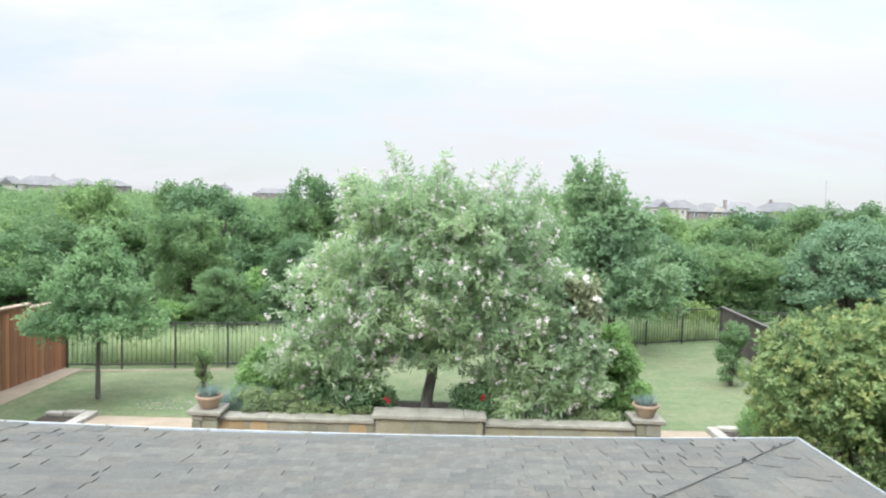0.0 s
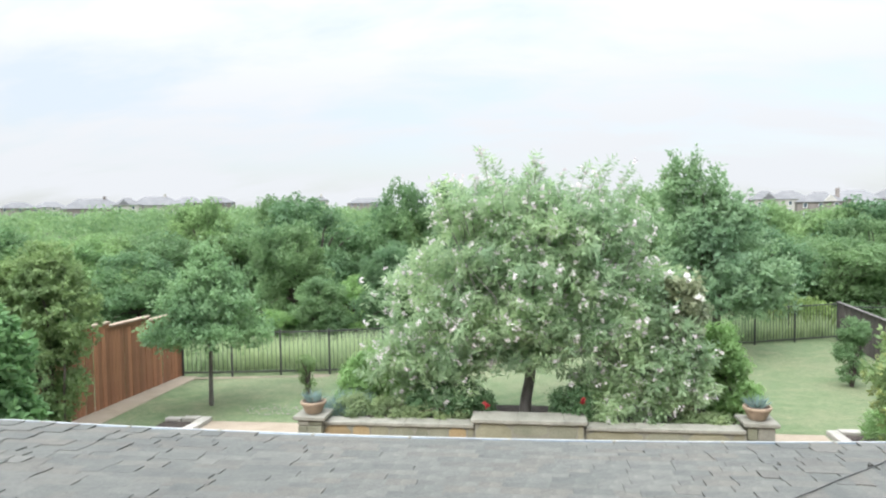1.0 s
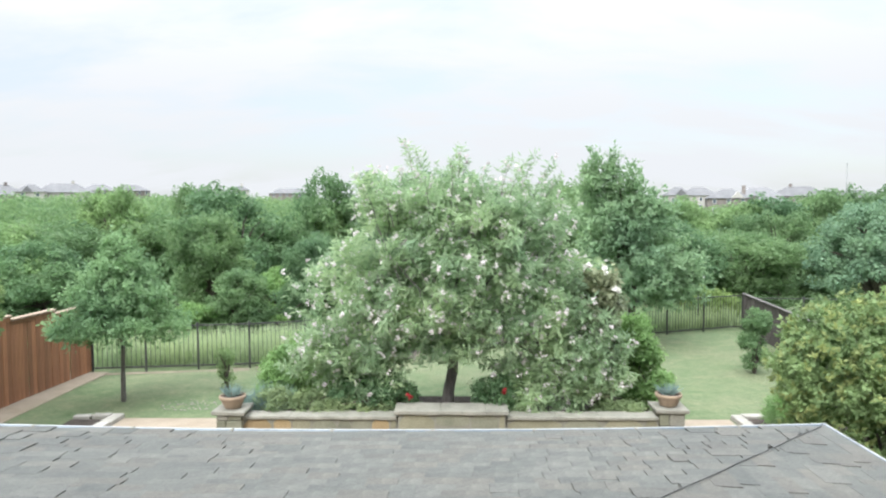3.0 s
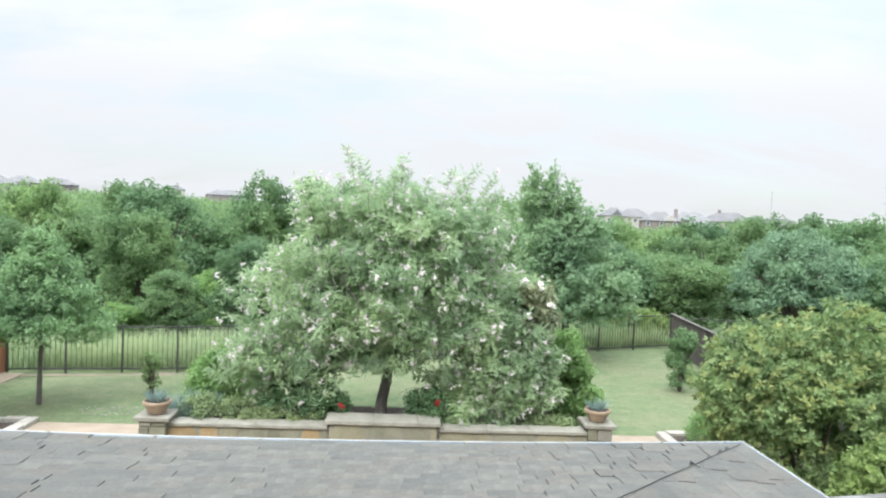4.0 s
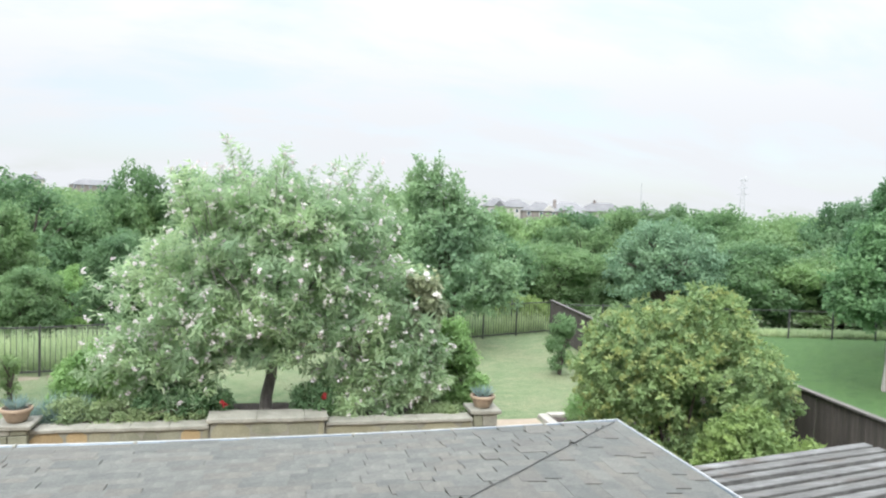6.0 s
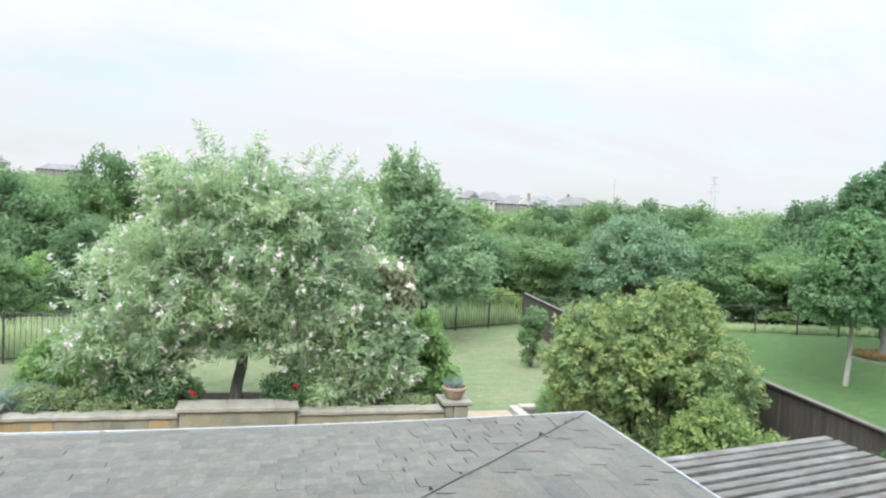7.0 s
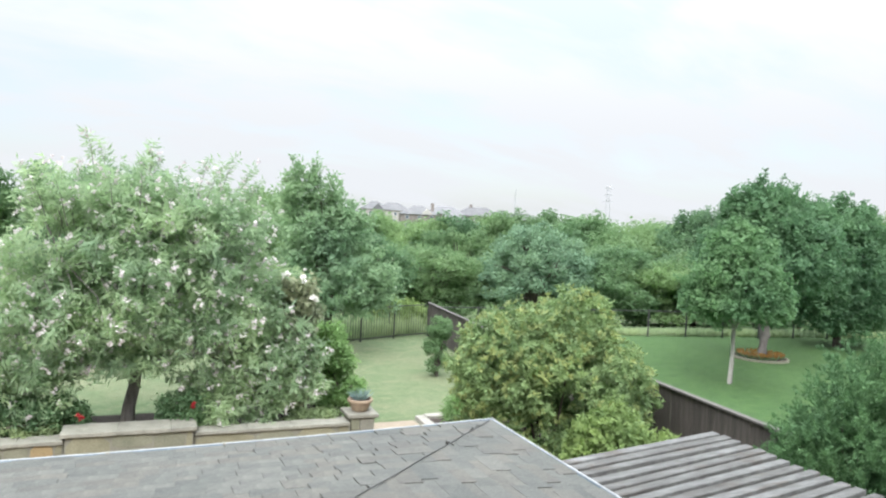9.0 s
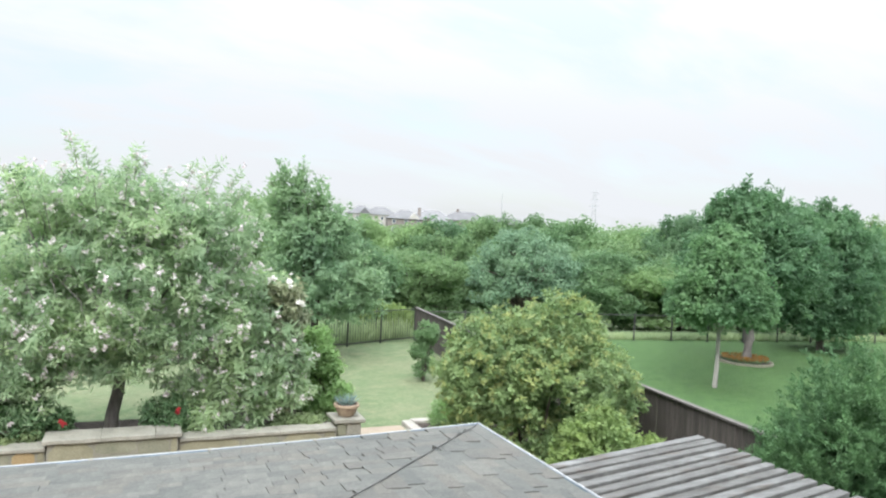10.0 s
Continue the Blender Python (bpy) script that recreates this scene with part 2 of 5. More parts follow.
M_TALL = foliage("soft_green_leaf", (0.145, 0.24, 0.12), (0.315, 0.44, 0.235), 0.55, 0.4)
M_DARKLEAF = foliage("dark_shrub_leaf", (0.06, 0.13, 0.055), (0.16, 0.255, 0.11), 0.4, 0.8)
M_MAGN = foliage("bronze_green_leaf", (0.16, 0.19, 0.1), (0.34, 0.365, 0.21), 0.4, 0.8)
M_CEDARLEAF = foliage("juniper_leaf", (0.042, 0.105, 0.042), (0.125, 0.23, 0.09), 0.35, 0.8)
M_BOX = foliage("boxwood_leaf", (0.12, 0.18, 0.07), (0.3, 0.37, 0.17), 0.35, 1.5)
M_BLUEGRASS = foliage("blue_grey_blade", (0.12, 0.19, 0.16), (0.26, 0.34, 0.29), 0.3, 1.5)
M_REED = foliage("tall_grass_blade", (0.2, 0.28, 0.12), (0.42, 0.49, 0.27), 0.4, 0.3)
M_FLOWER = foliage("pale_pink_petal", (0.58, 0.51, 0.54), (0.8, 0.75, 0.77), 0.3, 1.0, glow=(1.0, 1.0, 1.0), cool=1.0)
M_WHITEFL = foliage("white_petal", (0.75, 0.74, 0.7), (0.85, 0.85, 0.82), 0.3, 1.0, glow=(1.0, 1.0, 1.0), cool=1.0)
M_RED = foliage("red_petal", (0.4, 0.03, 0.04), (0.55, 0.08, 0.09), 0.3, 1.0, glow=(1.0, 1.0, 1.0), cool=1.0)
M_ORANGE = foliage("orange_petal", (0.17, 0.07, 0.035), (0.34, 0.21, 0.06), 0.3, 1.0, glow=(1.0, 1.0, 1.0), cool=1.0)


def build_ground(n, l, bsdf, out):
    big = noise_node(n, l, 0.35, 5.0, 0.62)
    mid = noise_node(n, l, 2.6, 5.0, 0.65)
    fine = noise_node(n, l, 30.0, 4.0, 0.75)
    lawn = ramp(n, l, mid.outputs["Fac"], [(0.3, (0.066, 0.112, 0.045)), (0.5, (0.1, 0.144, 0.067)), (0.7, (0.145, 0.17, 0.09))]).outputs[0]
    dry = ramp(n, l, big.outputs["Fac"], [(0.42, (0, 0, 0)), (0.62, (1, 1, 1))]).outputs[0]
    lawn = blend(n, l, "MIX", blend(n, l, "MULTIPLY", 1.0, dry, (0.4, 0.4, 0.4)), lawn, (0.195, 0.19, 0.122))
    green = ramp(n, l, mid.outputs["Fac"], [(0.28, (0.026, 0.068, 0.014)), (0.5, (0.037, 0.09, 0.019)), (0.75, (0.056, 0.11, 0.027))]).outputs[0]
    wild = ramp(n, l, mid.outputs["Fac"], [(0.25, (0.04, 0.065, 0.025)), (0.5, (0.075, 0.11, 0.045)), (0.75, (0.13, 0.15, 0.08))]).outputs[0]
    pos = n.new("ShaderNodeNewGeometry")
    xyz = n.new("ShaderNodeSeparateXYZ")
    l.new(pos.outputs["Position"], xyz.inputs[0])

    def step(source, at, width):
        r = n.new("ShaderNodeMapRange")
        r.inputs["From Min"].default_value, r.inputs["From Max"].default_value = at - width, at + width
        l.new(source, r.inputs["Value"])
        return r.outputs[0]

    # the neighbour's watered lawn begins at the dark fence, wild ground behind the iron fence
    edge = n.new("ShaderNodeMath")
    edge.operation = "MULTIPLY_ADD"
    l.new(xyz.outputs["Y"], edge.inputs[0])
    edge.inputs[1].default_value = -0.098
    l.new(xyz.outputs["X"], edge.inputs[2])
    colour = blend(n, l, "MIX", step(edge.outputs[0], 7.62, 0.05), lawn, green)
    far = n.new("ShaderNodeMath")
    far.operation = "MULTIPLY_ADD"
    l.new(xyz.outputs["X"], far.inputs[0])
    far.inputs[1].default_value = -0.385
    l.new(xyz.outputs["Y"], far.inputs[2])
    colour = blend(n, l, "MIX", step(far.outputs[0], 21.4, 0.3), colour, wild)
    grain = ramp(n, l, fine.outputs["Fac"], [(0.25, (0.5, 0.55, 0.48)), (0.75, (1.45, 1.42, 1.45))]).outputs[0]
    colour = blend(n, l, "MULTIPLY", 0.9, colour, grain)
    tufts = noise_node(n, l, 9.0, 4.0, 0.7)
    colour = blend(n, l, "MULTIPLY", 0.9, colour, ramp(n, l, tufts.outputs["Fac"], [(0.3, (0.72, 0.78, 0.7)), (0.7, (1.25, 1.2, 1.25))]).outputs[0])
    l.new(colour, bsdf.inputs["Base Color"])
    bsdf.inputs["Roughness"].default_value = 0.95
    bump(n, l, bsdf, fine.outputs["Fac"], 0.8, 0.03)


M_GROUND = material("grass_ground", build_ground)

# ---------------------------------------------------------------- mesh helpers
RNG = np.random.default_rng(11)


def thing(name, label, category, at=(0, 0, 0), group="", kind=""):
    ob = new(name)
    ob.empty_display_size = 0.2
    ob.location = at
    return tagged(ob, label, category, group, kind)


def mesh_object(name, data, mat, parent=None, label="", smooth=False):
    data.materials.append(mat)
    if smooth:
        data.polygons.foreach_set("use_smooth", np.ones(len(data.polygons), bool))
    ob = new(name, data)
    if parent:
        ob.parent = parent
    return tagged(ob, label)


def part(name, bm, mat, parent=None, label="", smooth=False):
    data = bpy.data.meshes.new(name)
    bm.normal_update()
    bm.to_mesh(data)
    bm.free()
    return mesh_object(name, data, mat, parent, label, smooth)


def add_box(bm, x0, x1, y0, y1, z0, z1, bevel=0.0, turn=0.0):
    made = bmesh.ops.create_cube(bm, size=1.0)["verts"]
    m = Matrix.LocRotScale(((x0 + x1) / 2, (y0 + y1) / 2, (z0 + z1) / 2), Euler((0, 0, turn)), (x1 - x0, y1 - y0, z1 - z0))
    bmesh.ops.transform(bm, matrix=m, verts=made)
    if bevel:
        edges = {e for v in made for e in v.link_edges}
        bmesh.ops.bevel(bm, geom=list(edges), offset=bevel, segments=1, affect="EDGES")
    return made


def box(x0, x1, y0, y1, z0, z1, bevel=0.0, turn=0.0):
    bm = bmesh.new()
    add_box(bm, x0, x1, y0, y1, z0, z1, bevel, turn)
    return bm


def rough_box(x0, x1, y0, y1, z0, z1, bevel, wobble, cuts=3):
    """A block with hewn, slightly uneven edges."""
    bm = box(x0, x1, y0, y1, z0, z1, bevel)
    bmesh.ops.subdivide_edges(bm, edges=[e for e in bm.edges if e.calc_length() > 0.12], cuts=cuts, use_grid_fill=True)
    for v in bm.verts:
        v.co += Vector(noise.noise_vector(v.co * 5.0)) * wobble
    return bm


def add_tube(bm, pts, radii, sides=7):
    rings = []
    for k, p in enumerate(pts):
        a, b = pts[max(k - 1, 0)], pts[min(k + 1, len(pts) - 1)]
        q = (Vector(b) - Vector(a)).to_track_quat("Z", "Y")
        rings.append([bm.verts.new(Vector(p) + q @ Vector((radii[k] * math.cos(s * math.tau / sides), radii[k] * math.sin(s * math.tau / sides), 0))) for s in range(sides)])
    for u, v in zip(rings, rings[1:]):
        for s in range(sides):
            bm.faces.new((u[s], u[(s + 1) % sides], v[(s + 1) % sides], v[s]))
    bm.faces.new(rings[-1])


def lathe(profile, sides=28):
    bm = bmesh.new()
    rings = [[bm.verts.new((r * math.cos(k * math.tau / sides), r * math.sin(k * math.tau / sides), z)) for k in range(sides)] for r, z in profile]
    for u, v in zip(rings, rings[1:]):
        for s in range(sides):
            bm.faces.new((u[s], u[(s + 1) % sides], v[(s + 1) % sides], v[s]))
    bm.faces.new(rings[0][::-1])
    bm.faces.new(rings[-1])
    return bm


def unit(v):
    return v / np.maximum(np.linalg.norm(v, axis=1, keepdims=True), 1e-9)


def leaf_mesh(name, base, along, side, length, width, fold=0.25):
    """Leaves as folded lozenges: one starts at each base and runs along; side spans its width."""
    n = len(base)
    along, side = unit(along), unit(side - along * (side * along).sum(1, keepdims=True) / np.maximum((along * along).sum(1, keepdims=True), 1e-9))
    up = np.cross(along, side)
    length, width = np.broadcast_to(length, n)[:, None], np.broadcast_to(width, n)[:, None]
    mid = base + along * length * 0.45
    v = np.empty((n, 4, 3))
    v[:, 0], v[:, 2] = base, base + along * length
    v[:, 1] = mid + side * width / 2 + up * width * fold
    v[:, 3] = mid - side * width / 2 + up * width * fold
    k = np.arange(n)[:, None] * 4
    faces = np.concatenate([k + [0, 1, 2], k + [0, 2, 3]], 1).reshape(-1, 3)
    data = bpy.data.meshes.new(name)
    data.vertices.add(n * 4)
    data.vertices.foreach_set("co", v.ravel().astype(np.float32))
    data.loops.add(faces.size)
    data.loops.foreach_set("vertex_index", faces.ravel().astype(np.int32))
    data.polygons.add(len(faces))
    data.polygons.foreach_set("loop_start", (np.arange(len(faces)) * 3).astype(np.int32))
    data.update(calc_edges=True)
    return data


def sphere_dirs(n, rng):
    return unit(rng.normal(size=(n, 3)))


def cloud(lobes, count, rng, shell=0.45):
    """Points in the outer shells of ellipsoid lobes (x, y, z, rx, ry, rz), and their outward directions."""
    lobes = np.array(lobes, float)
    area = (lobes[:, 3] * lobes[:, 4] + lobes[:, 3] * lobes[:, 5] + lobes[:, 4] * lobes[:, 5])
    pick = rng.choice(len(lobes), count, p=area / area.sum())
    d = sphere_dirs(count, rng)
    r = 1 - shell * rng.random(count) ** 1.4
    r *= 1 + 0.10 * rng.normal(size=count)
    p = lobes[pick, :3] + d * r[:, None] * lobes[pick, 3:]
    return p, unit(d / lobes[pick, 3:])


def sub_lobes(lobes, count, size, rng, squash=0.75, low=-0.4):
    """Smaller clumps scattered over the surface of large lobes."""
    lobes = np.array(lobes, float)
    area = (lobes[:, 3] * lobes[:, 4] + lobes[:, 3] * lobes[:, 5] + lobes[:, 4] * lobes[:, 5])
    pick = rng.choice(len(lobes), count, p=area / area.sum())
    d = sphere_dirs(count * 4, rng)
    d = d[d[:, 2] > low][:count]
    r = 0.45 + 0.5 * rng.random(count) ** 0.5
    c = lobes[pick, :3] + d * r[:, None] * lobes[pick, 3:]
    s = size * (0.65 + 0.7 * rng.random(count))
    return np.concatenate([c, np.stack([s, s, s * squash], 1)], 1)


def lie(d, rng, loose, hang):
    """Leaves that lie like scales on a clump whose surface looks along d: their length and width directions."""
    face = unit(d + loose * rng.normal(size=d.shape))
    along = rng.normal(size=d.shape) * [0.8, 0.8, 0.5] + [0, 0, -hang]
    along = unit(along - face * (along * face).sum(1, keepdims=True))
    return along, np.cross(face, along)


def leafy(name, lobes, count, length, width, rng, mat, parent, droop=0.0, label="", shell=0.5, fold=0.25):
    p, d = cloud(lobes, count, rng, shell)
    if droop < 0:
        along = d + 0.6 * rng.normal(size=d.shape) + [0, 0, -droop]
        side = np.cross(along, rng.normal(size=d.shape))
    else:
        along, side = lie(d, rng, 0.5, 0.45 + droop)
    size = 0.7 + 0.6 * rng.random(count)
    return mesh_object(name, leaf_mesh(name, p, along, side, length * size, width * size, fold), mat, parent, label)


def limbs(bm, root, tips, r0, rng, kink=0.12, sides=6):
    """Tapered limbs from a fork out to the tips."""
    root = Vector(root)
    for tip in tips:
        tip = Vector(tip)
        span = (tip - root).length
        pts, radii = [], []
        for k in range(6):
            f = k / 5
            p = root.lerp(tip, f) + Vector(rng.normal(size=3)) * kink * span * f * (1 - f) + Vector((0, 0, 0.16 * span * math.sin(f * math.pi)))
            pts.append(p)
            radii.append(r0 * (1 - 0.85 * f))
        add_tube(bm, pts, radii, sides)


def tree(name, label, at, trunk_h, trunk_r, lobes, subs, sub_size, count, length, width, leaf, bark, seed, droop=0.0, lean=(0, 0), group="", category="tree", squash=0.75, low=-0.5, shell=0.5):
    """A tree: tapered trunk with limbs, and a crown of many leaves in uneven clumps. Lobes lie relative to the foot."""
    rng = np.random.default_rng(seed)
    ob = thing(name, label, category, at, group)
    clumps = sub_lobes(lobes, subs, sub_size, rng, squash, low)
    bm = bmesh.new()
    top = Vector((lean[0], lean[1], trunk_h))
    pts = [Vector((0, 0, -0.3)), Vector((0, 0, 0.05)), top * 0.35 + Vector(rng.normal(size=3)) * trunk_r * 0.25, top * 0.7 + Vector(rng.normal(size=3)) * trunk_r * 0.25, top]
    add_tube(bm, pts, [trunk_r * 1.25, trunk_r * 1.12, trunk_r, trunk_r * 0.92, trunk_r * 0.8], 9)
    far = clumps[rng.permutation(len(clumps))[:max(6, len(clumps) // 5)], :3]
    fork = top - Vector((0, 0, trunk_h * 0.12))
    limbs(bm, fork, far, trunk_r * 0.5, rng)
    part("trunk", bm, bark, ob, smooth=True)
    leafy("crown", clumps, count, length, width, rng, leaf, ob, droop, shell=shell)
    return ob


def boughs(lobes, count, reach, steps, rng, lift=0.2, low=-0.6, inner=0.5, loose=0.05, outer=1.02):
    """Short leafy shoots that break through the surface of large lobes: the whorls' places along them, and their directions."""
    lobes = np.array(lobes, float)
    area = (lobes[:, 3] * lobes[:, 4] + lobes[:, 3] * lobes[:, 5] + lobes[:, 4] * lobes[:, 5])
    pick = rng.choice(len(lobes), count, p=area / area.sum())
    d = sphere_dirs(count * 8 + 50, rng)
    d = d[d[:, 2] > low][:count]
    r = inner + (outer - inner) * rng.random(count) ** 0.5
    tip = lobes[pick, :3] + d * r[:, None] * lobes[pick, 3:]
    axis = unit(unit(d / lobes[pick, 3:]) + 0.45 * rng.normal(size=d.shape) + [0, 0, lift])
    size = reach * (0.6 + 0.8 * rng.random(count))
    back = np.linspace(1, 0, steps)
    p = tip[:, None] - axis[:, None] * (size[:, None] * back)[:, :, None]
    p = p + loose * rng.normal(size=p.shape)
    return p.reshape(-1, 3), np.repeat(axis, steps, 0)


def whorls(name, centres, axes, per, length, width, rng, mat, parent, forward=0.5, droop=0.35, jitter=0.03, fold=0.2, label=""):
    """Leaves that radiate from each centre round its axis and bend down under their weight."""
    p = np.repeat(centres, per, 0)
    a = np.repeat(axes, per, 0)
    out = rng.normal(size=a.shape)
    out = unit(out - a * (out * a).sum(1, keepdims=True))
    along = unit(out + a * (forward + 0.45 * rng.normal(size=(len(a), 1))) + np.array([0, 0, -droop]))
    side = np.cross(along, a) + 0.5 * rng.normal(size=a.shape)
    size = 0.65 + 0.6 * rng.random(len(p))
    p = p + jitter * rng.normal(size=p.shape)
    return mesh_object(name, leaf_mesh(name, p, along, side, length * size, width * size, fold), mat, parent, label)


def spray_tree(name, label, at, trunk_h, trunk_r, lobes, count, reach, steps, per, length, width, leaf, bark, seed, lift=0.2, low=-0.6, droop=0.3, forward=0.5, inner=0.5, outer=1.04, limbs_n=24, group="", category="tree", loose=0.05):
    """A tree whose crown is made of leafy shoots: trunk with branches as its parts, and the crown."""
    rng = np.random.default_rng(seed)
    ob = thing(name, label, category, at, group)
    c, a = boughs(lobes, count, reach, steps, rng, lift, low, inner, loose, outer)
    bm = bmesh.new()
    top = Vector((0.03, 0.0, trunk_h))
    pts = [Vector((0, 0, -0.3)), Vector((0, 0, 0.05))] + [top * f + Vector(rng.normal(size=3)) * trunk_r * 0.25 for f in (0.35, 0.7)] + [top]
    add_tube(bm, pts, [trunk_r * 1.3, trunk_r * 1.12, trunk_r, trunk_r * 0.92, trunk_r * 0.8], 9)
    trunk = part("trunk", bm, bark, ob, smooth=True)
    fork = top - Vector((0, 0, trunk_h * 0.1))
    for tip in c[::steps][rng.permutation(count)[:limbs_n]]:
        bm = bmesh.new()
        limbs(bm, fork, [tip], trunk_r * 0.45, rng)
        part("branch", bm, bark, trunk, smooth=True)
    whorls("crown", c, a, per, length, width, rng, leaf, ob, forward, droop, loose)
    return ob


def spray_shrub(name, label, at, lobes, count, reach, steps, per, length, width, leaf, seed, lift=0.3, low=-0.8, droop=0.15, forward=0.6, inner=0.55, outer=1.03, loose=0.03, jitter=0.02, tips=None):
    """A shrub of leafy shoots; tips: the material of the youngest whorls, if they differ."""
    rng = np.random.default_rng(seed)
    ob = thing(name, label, "shrub", at)
    c, a = boughs(lobes, count, reach, steps, rng, lift, low, inner, loose, outer)
    bm = bmesh.new()
    limbs(bm, (0, 0, -0.08), c[::steps][rng.permutation(count)[:12]], 0.035, rng)
    part("stem", bm, M_BARK, ob, smooth=True)
    last = np.zeros(len(c), bool)
    if tips:
        last[steps - 1::steps] = rng.random(count) < 0.55
        whorls("young_shoot", c[last], a[last], per, length, width, rng, tips, ob, forward, droop, jitter, label="paler young leaves")
    whorls("foliage", c[~last], a[~last], per, length, width, rng, leaf, ob, forward, droop, jitter)
    return ob


def shrub(name, label, at, lobes, subs, sub_size, count, length, width, leaf, seed, droop=0.0, group="", stems=True, squash=0.8, low=-0.5, shell=0.5, category="shrub"):
    rng = np.random.default_rng(seed)
    ob = thing(name, label, category, at, group)
    clumps = sub_lobes(lobes, subs, sub_size, rng, squash, low)
    if stems:
        bm = bmesh.new()
        far = clumps[rng.permutation(len(clumps))[:9], :3]
        limbs(bm, (0, 0, -0.08), far, 0.035, rng)
        part("stem", bm, M_BARK, ob, smooth=True)
    leafy("foliage", clumps, count, length, width, rng, leaf, ob, droop, shell=shell)
    return ob


def blades(name, count, spread, height, width, mat, parent, rng, splay=0.6):
    a = rng.random(count) * math.tau
    r = spread * np.sqrt(rng.random(count))
    base = np.stack([r * np.cos(a), r * np.sin(a), np.zeros(count)], 1)
    along = np.stack([np.cos(a) * splay, np.sin(a) * splay, np.ones(count)], 1) + 0.25 * rng.normal(size=(count, 3))
    side = sphere_dirs(count, rng)
    return mesh_object(name, leaf_mesh(name, base, along, side, height * (0.6 + 0.5 * rng.random(count)), width, 0.2), mat, parent)


def flowers(name, centres, size, petals, mat, parent, rng, label=""):
    n = len(centres)
    c = np.repeat(centres, petals, 0)
    d = unit(rng.normal(size=c.shape) + [0, -0.4, 0.5])
    return mesh_object(name, leaf_mesh(name, c, d, sphere_dirs(len(c), rng), size, size * 0.7, 0.3), mat, parent, label)


# ---------------------------------------------------------------- ground


def land(x, y):
    """Height of the ground: level gardens, a wooded hollow behind them, then a long rise."""
    edge = 21.4 + 0.385 * x if -11 < x < 10 else (17.2 if x <= -11 else 25.2 - 0.15 * (x - 10))
    d = max(0.0, y - edge)
    hollow = -6.0 * min(1.0, d / 45.0) ** 1.2
    rise = max(0.0, y - 90.0) / 200.0
    rise = min(rise, 0.85)
    z = hollow + rise * (12.0 - 0.012 * x)
    return z + 0.5 * noise.noise((x * 0.03, y * 0.03, 1.7)) * min(1.0, d / 20.0)


def build_sheet():
    xs = [-1600, -1100, -800, -600, -450, -350, -280, -220, -170, -130, -100, -80, -65, -52, -42] + list(range(-34, 35, 2)) + [42, 52, 65, 80, 100, 130, 170, 220, 280, 350, 450, 600, 800, 1100, 1600]
    ys = [-600, -200, -80, -40, -20, -10, -4] + [k * 1.5 for k in range(0, 30)] + [48, 52, 57, 63, 70, 78, 88, 100, 115, 135, 160, 190, 220, 250, 280, 320, 370, 430, 520, 700, 1000, 1500, 2500]
    bm = bmesh.new()
    rows = [[bm.verts.new((x, y, land(x, y))) for x in xs] for y in ys]
    for a, b in zip(rows, rows[1:]):
        for k in range(len(xs) - 1):
            bm.faces.new((a[k], a[k + 1], b[k + 1], b[k]))
    ob = part("ground", bm, M_GROUND, smooth=True)
    tagged(ob, "mown lawn running out to wild wooded ground", "ground", kind="structure")


build_sheet()

# ---------------------------------------------------------------- house with its low roof
EAVE_Y, EAVE_X, EAVE_Z, PITCH = 6.33, 3.31, 2.4, 0.09


def sag(x):
    """The long eave has settled a little between its ends."""
    return 0.07 * max(0.0, 1 - ((x + 0.95) / 4.26) ** 2)


def roof_z(x, y):
    d = (EAVE_X - x) - (EAVE_Y - y)
    along = (EAVE_Y - y)
    hump = 0.006 * math.exp(-((d - 0.42) / 0.26) ** 2) * (0.5 + 0.5 * math.sin(along * 9.5)) if d > 0 and along > 0.25 else 0.0
    front = hump + EAVE_Z + PITCH * (EAVE_Y - y) - sag(EAVE_X - d) * max(0.0, 1 - (EAVE_Y - y) / 4.0)
    side = EAVE_Z + PITCH * (EAVE_X - x)
    return min(front, side)


